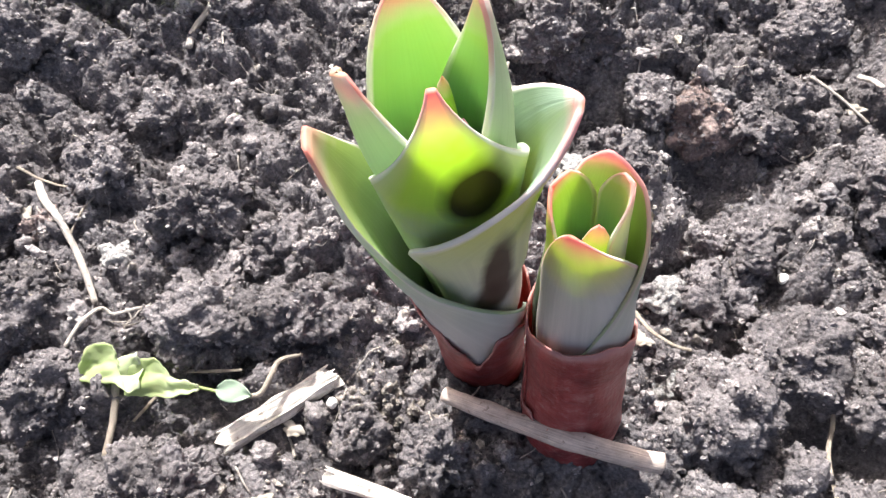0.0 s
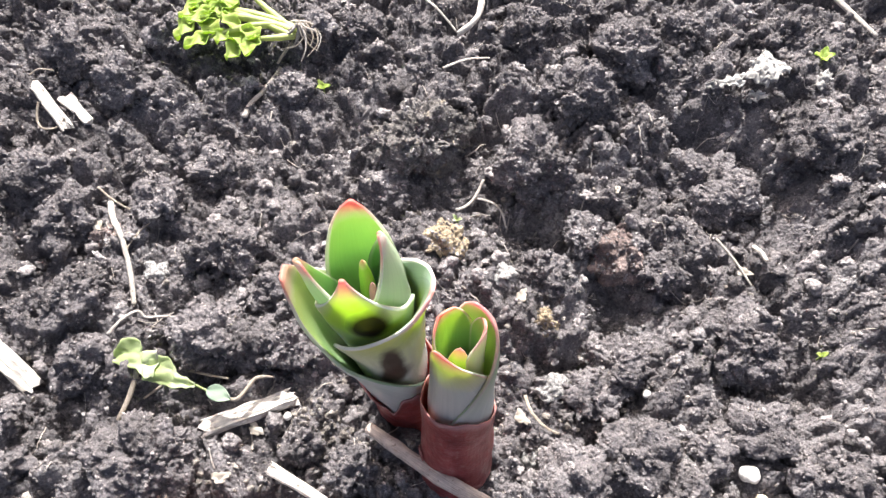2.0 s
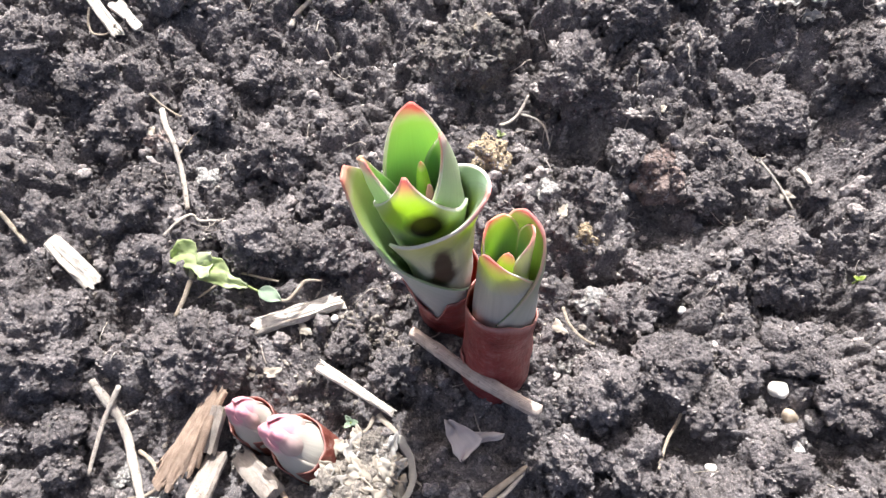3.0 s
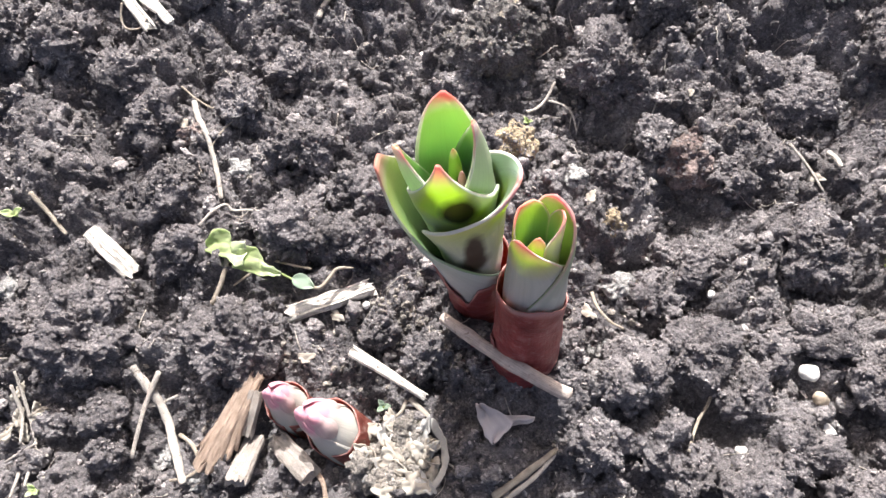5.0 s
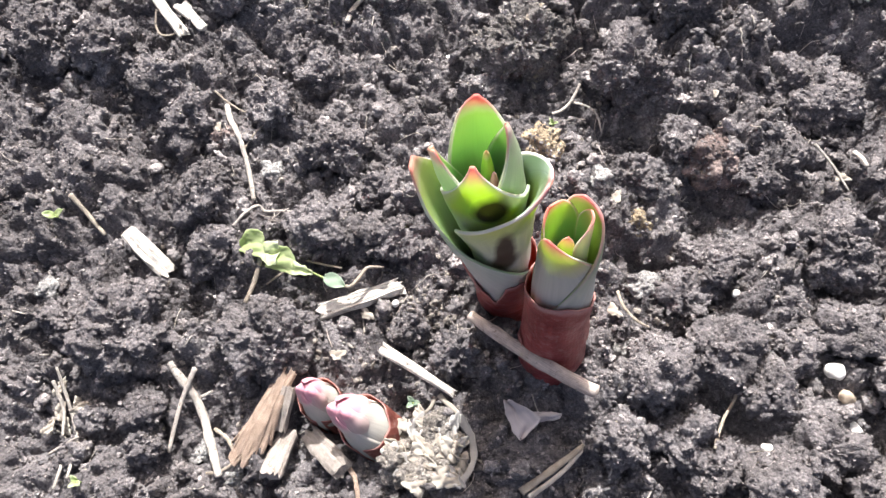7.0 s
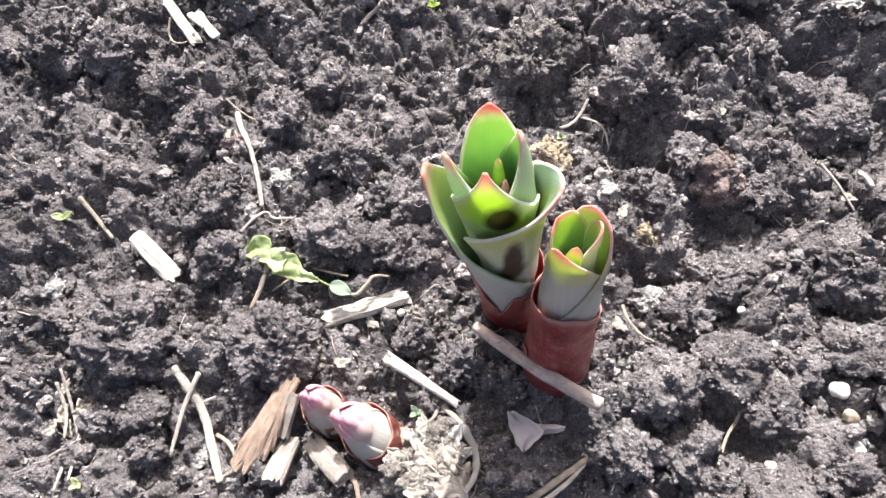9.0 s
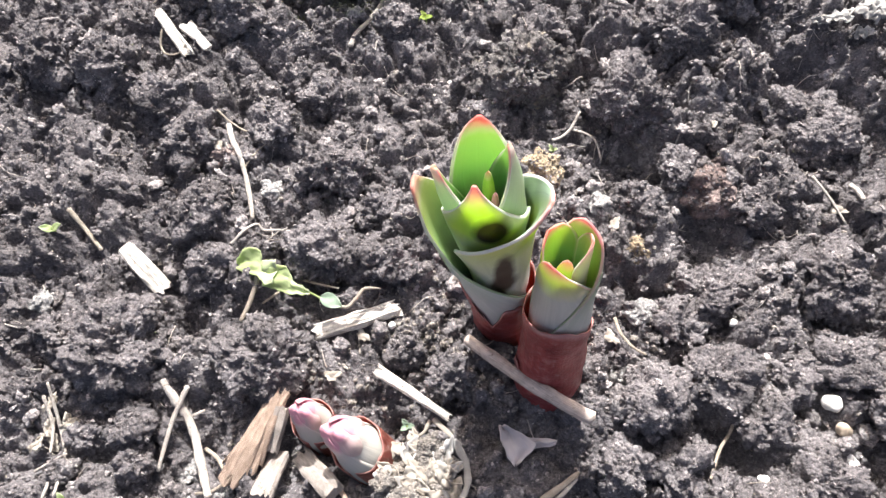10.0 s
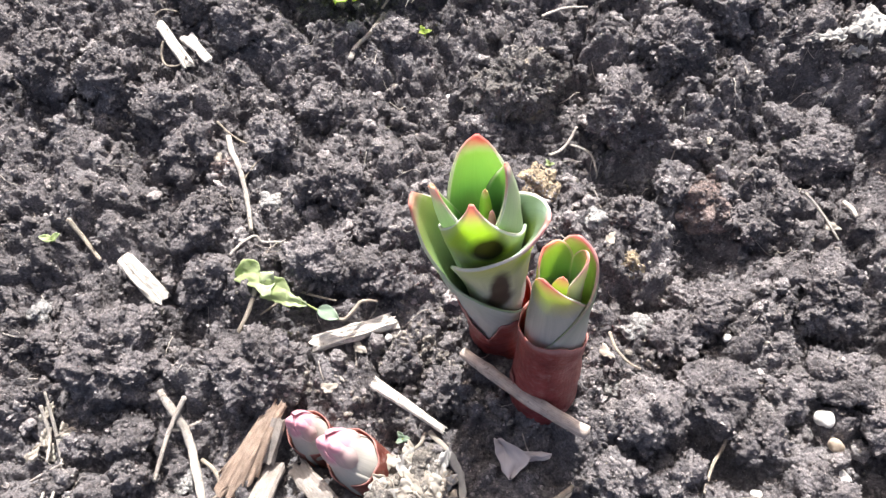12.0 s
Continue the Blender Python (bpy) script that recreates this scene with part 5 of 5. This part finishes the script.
clod(-0.179, 0.12, 0.016, 215, label="large crumbly soil clod, dry and pale on top")
clod(-0.209, 0.124, 0.016, 216, label="large crumbly soil clod, dry and pale on top")
clod(0.094, 0.038, 0.015, 217)
clod(0.08, 0.024, 0.012, 218)
clod(0.145, 0.048, 0.017, 219, label="large crumbly soil clod, dry and pale on top")
clod(0.069, -0.01, 0.014, 220)
clod(0.095, 0.002, 0.013, 221)
clod(0.063, 0.070, 0.0105, 222)
clod(-0.123, -0.042, 0.008, 223, label="small rounded clod of crumbly soil")
clod(-0.118, -0.053, 0.0081, 224, label="small rounded clod of crumbly soil")
clod(-0.14, -0.046, 0.0071, 225, label="small rounded clod of crumbly soil")
clod(-0.005, -0.011, 0.008, 226, label="small rounded clod of crumbly soil")
clod(0.06, -0.037, 0.011, 228)
clod(0.130, -0.033, 0.013, 229)
clod(0.112, -0.050, 0.012, 253)
clod(0.112, -0.014, 0.010, 254)
clod(0.150, -0.050, 0.013, 255)
clod(0.092, -0.045, 0.010, 256)
clod(0.165, -0.004, 0.013, 257)
clod(0.166, -0.038, 0.012, 258)
clod(0.126, -0.062, 0.010, 259, label="small rounded clod of crumbly soil")
clod(0.113, 0.076, 0.0085, 230, label="small rounded clod of crumbly soil")
clod(0.144, 0.012, 0.012, 231)
clod(-0.163, -0.008, 0.011, 232)
clod(-0.131, 0.087, 0.013, 233)
clod(-0.094, 0.095, 0.012, 234)
clod(-0.041, 0.056, 0.01, 235, label="small rounded clod of crumbly soil")
clod(-0.147, -0.058, 0.007, 236, label="small rounded clod of crumbly soil")
clod(0.082, -0.033, 0.01, 237, label="small rounded clod of crumbly soil")
clod(0.124, 0.002, 0.0091, 238, label="small rounded clod of crumbly soil")
clod(-0.023, -0.001, 0.0081, 239, label="small rounded clod of crumbly soil")
clod(0.083, 0.168, 0.014, 240)
clod(0.106, 0.189, 0.015, 241)
clod(-0.111, 0.187, 0.012, 242)
clod(-0.089, 0.125, 0.011, 243)
clod(-0.022, 0.194, 0.012, 244)
clod(-0.151, 0.174, 0.014, 245)
clod(0.188, 0.141, 0.014, 246)
clod(0.182, 0.202, 0.013, 247)
clod(0.059, 0.197, 0.012, 248)
clod(-0.126, 0.156, 0.011, 249)
clod(-0.048, 0.156, 0.01, 250, label="small rounded clod of crumbly soil")
clod(-0.15, 0.106, 0.013, 251)
clod(0.134, 0.2, 0.011, 252)
clod(0.095, 0.083, 0.0105, 301, 0.9, 0.15, BRICKY, "brick_fragment", "dull red crumbling brick fragment dusted with soil", "brick fragment")
clod(0.064, 0.048, 0.0048, 302, 0.8, 0.1, PALE_LUMP, "pale_lump", "small ochre-pale lump of clay on the soil", "clay lump")
clod(0.024, 0.081, 0.0072, 303, 0.7, 0.1, PALE_LUMP, "pale_lump", "crumbly pale yellowish lump among dark crumbs", "clay lump")
clod(-0.113, 0.077, 0.0045, 304, 0.7, 0.0, BRICKY, "brick_fragment", "small pinkish brick crumb beside the dry stalk", "brick fragment")


def pebble(x, y, r, seed, mat, label, flat=0.8):
    v, f = BALLS[3]
    rng = np.random.RandomState(seed)
    p = v * r * np.array([rng.uniform(0.9, 1.15), rng.uniform(0.85, 1.05), flat])
    p = p * (1 + 0.22 * soft_noise(v + seed, 0.8, seed) + 0.09 * soft_noise(v + seed, 0.3, seed + 1))[:, None]
    ob = single("pebble", mesh_from("pebble", p, [tuple(q) for q in f.tolist()]), mat, label, "pebble", "pebbles on the bed")
    ob.location = (x, y, ground_at(x, y, r) + r * flat * 0.25)
    keep_clear([(x, y)], r)


pebble(0.1378, -0.0066, 0.0035, 1, WHITE_STONE, "round white pebble on dark soil")
pebble(0.1415, -0.0160, 0.0032, 2, TAN_STONE, "small tan pebble beside a white one")
pebble(0.1415, -0.0282, 0.0033, 3, WHITE_STONE, "angular whitish pebble on dark soil")
pebble(0.1092, -0.0378, 0.0017, 4, WHITE_STONE, "tiny white pebble on dark soil")
pebble(-0.0300, 0.0050, 0.0015, 5, WHITE_STONE, "tiny white pebble near the wood chip")
pebble(-0.0262, -0.0050, 0.0013, 6, WHITE_STONE, "small whitish pebble among pale grit")
pebble(0.1030, 0.0220, 0.0017, 7, WHITE_STONE, "tiny pale pebble among crumbs")
pebble(-0.0210, 0.1310, 0.0017, 8, WHITE_STONE, "tiny white pebble beside the ochre clod")


def sprout(x, y, size, seed, label, blades=3, skin=None):
    z = ground_at(x, y, 0.002)
    t = thing("green_seedling", (x, y, z), label, "seedling", "seedlings in the bed")
    rng = np.random.RandomState(seed)
    for k in range(blades):
        a = 2 * math.pi * k / blades + rng.uniform(-0.5, 0.5)
        part("leaf", pointed_leaf("leaf", (0, 0, 0.0012), (size * math.cos(a), size * math.sin(a), size * 0.5 + 0.002), size * 0.8, 0.15, seed + k, 0.1, 0.05, 0, 9, 14), [skin or WEED_LEAF] * 2, t)
    part("stem", tube("stem", [(0, 0, -0.003), (0.0003, 0, 0.0), (0, 0, 0.0018)], [0.0005, 0.0005, 0.0004], 6, 0.1, seed), GREEN_STEM, t)
    keep_clear([(x, y)], size)


sprout(-0.0355, 0.1585, 0.0034, 1, "tiny bright green seedling with rounded leaves")
sprout(0.1965, 0.1820, 0.0046, 2, "small bright green seedling with narrow leaves", 4)
sprout(-0.0195, -0.0325, 0.0028, 3, "tiny dull olive-green seedling beside the splinter", 3, SEED_LEAF)
sprout(-0.1740, 0.0295, 0.0042, 4, "loose pale green leaf scrap on the soil", 2, WILTED)
sprout(0.0285, 0.0945, 0.0022, 5, "tiny dull green seedling at a rootlet", 3, WILTED)
sprout(0.1760, 0.0420, 0.0024, 6, "tiny yellow-green seedling among clods", 2)
sprout(-0.1360, -0.0720, 0.0026, 7, "tiny dull green seedling in soil", 3, WILTED)


def build_crumbs(seed):
    """Loose crumbs of soil: nubbly granules, many of them stuck together in curds, lying on the bed and its clods."""
    rng = np.random.RandomState(seed)
    grades = [([granule(k, sub) for k in range(count)], BALLS[sub][1]) for sub, count in ((1, 16), (2, 20), (3, 26))]

    def bed(count):
        y = rng.uniform(-0.10, 0.27, count)
        return 0.008 + rng.uniform(-1, 1, count) * (0.205 + 0.22 * (y + 0.1)), y

    # curds: granules grown together into one knobbly lump
    x1, y1 = bed(3700)
    r1 = 0.0013 + 0.0022 * rng.uniform(0, 1, len(x1)) ** 2.0
    up1 = r1 * rng.uniform(0.0, 0.5, len(x1))
    firm = (x1 < -0.02) & (y1 < 0.065) & (rng.uniform(0, 1, len(x1)) < 0.35)       # firmer, less crumbled soil
    x1, y1, r1, up1 = x1[~firm], y1[~firm], r1[~firm], up1[~firm]
    # single granules, small ones most of all
    x2, y2 = bed(46000)
    r2 = 0.0004 + 0.0009 * rng.uniform(0, 1, len(x2)) ** 2.2
    p2 = np.stack([x2, y2, np.zeros(len(x2))], 1)
    some = soft_noise(p2, 0.018, 77) + 0.6 * soft_noise(p2, 0.05, 78) > rng.uniform(-1.8, 0.35, len(x2))
    x, y = np.concatenate([x1, x2[some]]), np.concatenate([y1, y2[some]])
    r, up = np.concatenate([r1, r2[some]]), np.concatenate([up1, r2[some] * 0.35])
    keep = np.ones(len(x), bool)
    for tx, ty, tr in TAKEN:
        keep &= (x - tx) ** 2 + (y - ty) ** 2 > (tr + r * 0.6) ** 2
    for kx, ky, kr, _ in CLODS:
        keep &= (x - kx) ** 2 + (y - ky) ** 2 > (kr * 0.8) ** 2
    x, y, r, up = x[keep], y[keep], r[keep], up[keep]
    z = ground_height(x, y) + up
    for kx, ky, kr, ob in CLODS:
        co = np.zeros(len(ob.data.vertices) * 3, dtype=np.float32)
        ob.data.vertices.foreach_get("co", co)
        co = co.reshape(-1, 3)
        co = co[co[:, 2] > np.quantile(co[:, 2], 0.35)]
        pick = co[rng.randint(0, len(co), int(2.3e6 * kr * kr) + 12)]
        ca, sa = math.cos(ob.rotation_euler[2]), math.sin(ob.rotation_euler[2])
        rr = 0.0004 + 0.0009 * rng.uniform(0, 1, len(pick)) ** 2.0
        x = np.concatenate([x, pick[:, 0] * ca - pick[:, 1] * sa + kx])
        y = np.concatenate([y, pick[:, 0] * sa + pick[:, 1] * ca + ky])
        z = np.concatenate([z, pick[:, 2] + ob.location[2] + rr * 0.15])
        r = np.concatenate([r, rr])
    verts, faces, soft, base = [], [], [], 0
    for grade, chosen in ((0, r < 0.0011), (1, (r >= 0.0011) & (r < 0.0018)), (2, r >= 0.0018)):
        kinds, f = grades[grade]
        gx, gy, gz, gr = x[chosen], y[chosen], z[chosen], r[chosen]
        n = len(gx)
        kind = rng.randint(0, len(kinds), n)
        W = np.array(kinds)[kind]
        turn = rng.uniform(0, 6.283, (n, 2))
        c, s = np.cos(turn[:, :1]), np.sin(turn[:, :1])
        X, Y, Z = W[..., 0] * c - W[..., 1] * s, W[..., 0] * s + W[..., 1] * c, W[..., 2]
        c, s = np.cos(turn[:, 1:]), np.sin(turn[:, 1:])
        Y, Z = Y * c - Z * s, Y * s + Z * c
        V = np.stack([X * gr[:, None] + gx[:, None], Y * gr[:, None] + gy[:, None], Z * gr[:, None] + gz[:, None]], 2)
        verts.append(V.reshape(-1, 3))
        faces.append((f[None] + (base + np.arange(n) * W.shape[1])[:, None, None]).reshape(-1, 3))
        base += n * W.shape[1]
        soft += [grade == 2] * (n * len(f))
    V, F = np.concatenate(verts), np.concatenate(faces)
    me = bpy.data.meshes.new("soil_crumbs")
    me.vertices.add(len(V))
    me.vertices.foreach_set("co", V.astype(np.float32).ravel())
    me.loops.add(F.size)
    me.loops.foreach_set("vertex_index", F.astype(np.int32).ravel())
    me.polygons.add(len(F))
    me.polygons.foreach_set("loop_start", np.arange(0, F.size, 3, dtype=np.int32))
    me.polygons.foreach_set("use_smooth", np.array(soft, dtype=bool))
    me.update(calc_edges=True)
    single("soil_crumbs", me, CRUMB, "loose dark soil crumbs scattered over the bed", "soil", kind="stuff")


def build_fibres(count, seed):
    """Hair roots and straw bits caught in the soil."""
    rng = np.random.RandomState(seed)
    verts, faces, uvs, base = [], [], [], 0
    for k in range(count):
        x, y = rng.uniform(-0.22, 0.23), rng.uniform(-0.08, 0.24)
        a, ln, r = rng.uniform(0, 6.28), rng.uniform(0.004, 0.015), rng.uniform(0.00015, 0.0004)
        bend = rng.uniform(-1.5, 1.5)
        n = 7
        s = np.linspace(0, 1, n)
        px = x + ln * np.cumsum(np.cos(a + bend * s)) / n
        py = y + ln * np.cumsum(np.sin(a + bend * s)) / n
        h = ground_height(px, py)
        pz = np.maximum(h, np.convolve(np.pad(h, 1, mode="edge"), [0.33, 0.34, 0.33], "valid")) + r + 0.0004
        ring = np.linspace(0, 6.283, 5)[:-1]
        for i in range(n):
            for t in ring:
                verts.append((px[i] - math.sin(a) * r * math.cos(t), py[i] + math.cos(a) * r * math.cos(t), pz[i] + r * math.sin(t)))
                uvs.append((i / n, t / 6.3))
        for i in range(n - 1):
            for j in range(4):
                faces.append((base + i * 4 + j, base + i * 4 + (j + 1) % 4, base + (i + 1) * 4 + (j + 1) % 4, base + (i + 1) * 4 + j))
        faces.append((base + 3, base + 2, base + 1, base))
        faces.append(tuple(base + (n - 1) * 4 + j for j in range(4)))
        base += n * 4
    single("root_fibres", mesh_from("root_fibres", verts, faces, uvs), STRAW, "fine pale root hairs and straw bits in the soil", "plant litter", kind="stuff")


def build_grit(count, seed):
    """Pale dry grains and shreds, thickest round the splinters and beside the shoots."""
    rng = np.random.RandomState(seed)
    spots = ((-0.025, -0.012, 0.022), (-0.016, -0.002, 0.010), (-0.018, -0.004, 0.012), (0.068, 0.012, 0.024), (-0.05, -0.03, 0.03), (0.02, 0.07, 0.05), (0.10, 0.0, 0.06), (-0.08, 0.06, 0.09))
    v, f = BALLS[1]
    verts, faces = [], []
    n = 0
    while n < count:
        sx, sy, sr = spots[rng.randint(0, len(spots))]
        x, y = sx + sr * rng.normal(), sy + sr * rng.normal()
        r = 0.0004 + 0.0012 * rng.uniform() ** 3
        if abs(x) > 0.22 or not -0.09 < y < 0.24 or any((x - tx) ** 2 + (y - ty) ** 2 < tr * tr for tx, ty, tr in TAKEN):
            continue
        z = ground_at(x, y) + r * 0.5
        w = v * rng.uniform(0.45, 1.4, 3) * (1 + 0.5 * soft_noise(v + n, 0.7, n))[:, None] * r
        a = rng.uniform(0, 6.28)
        verts.append(np.stack([w[:, 0] * math.cos(a) - w[:, 1] * math.sin(a) + x, w[:, 0] * math.sin(a) + w[:, 1] * math.cos(a) + y, w[:, 2] + z], 1))
        faces.append(f + n * len(v))
        n += 1
    single("pale_grit", mesh_from("pale_grit", np.concatenate(verts), [tuple(q) for q in np.concatenate(faces).tolist()], smooth=False), DRY_MATTER, "pale dry grains and shreds among the soil crumbs", "grit", kind="stuff")


build_crumbs(5)
build_fibres(260, 9)
build_grit(1000, 4)
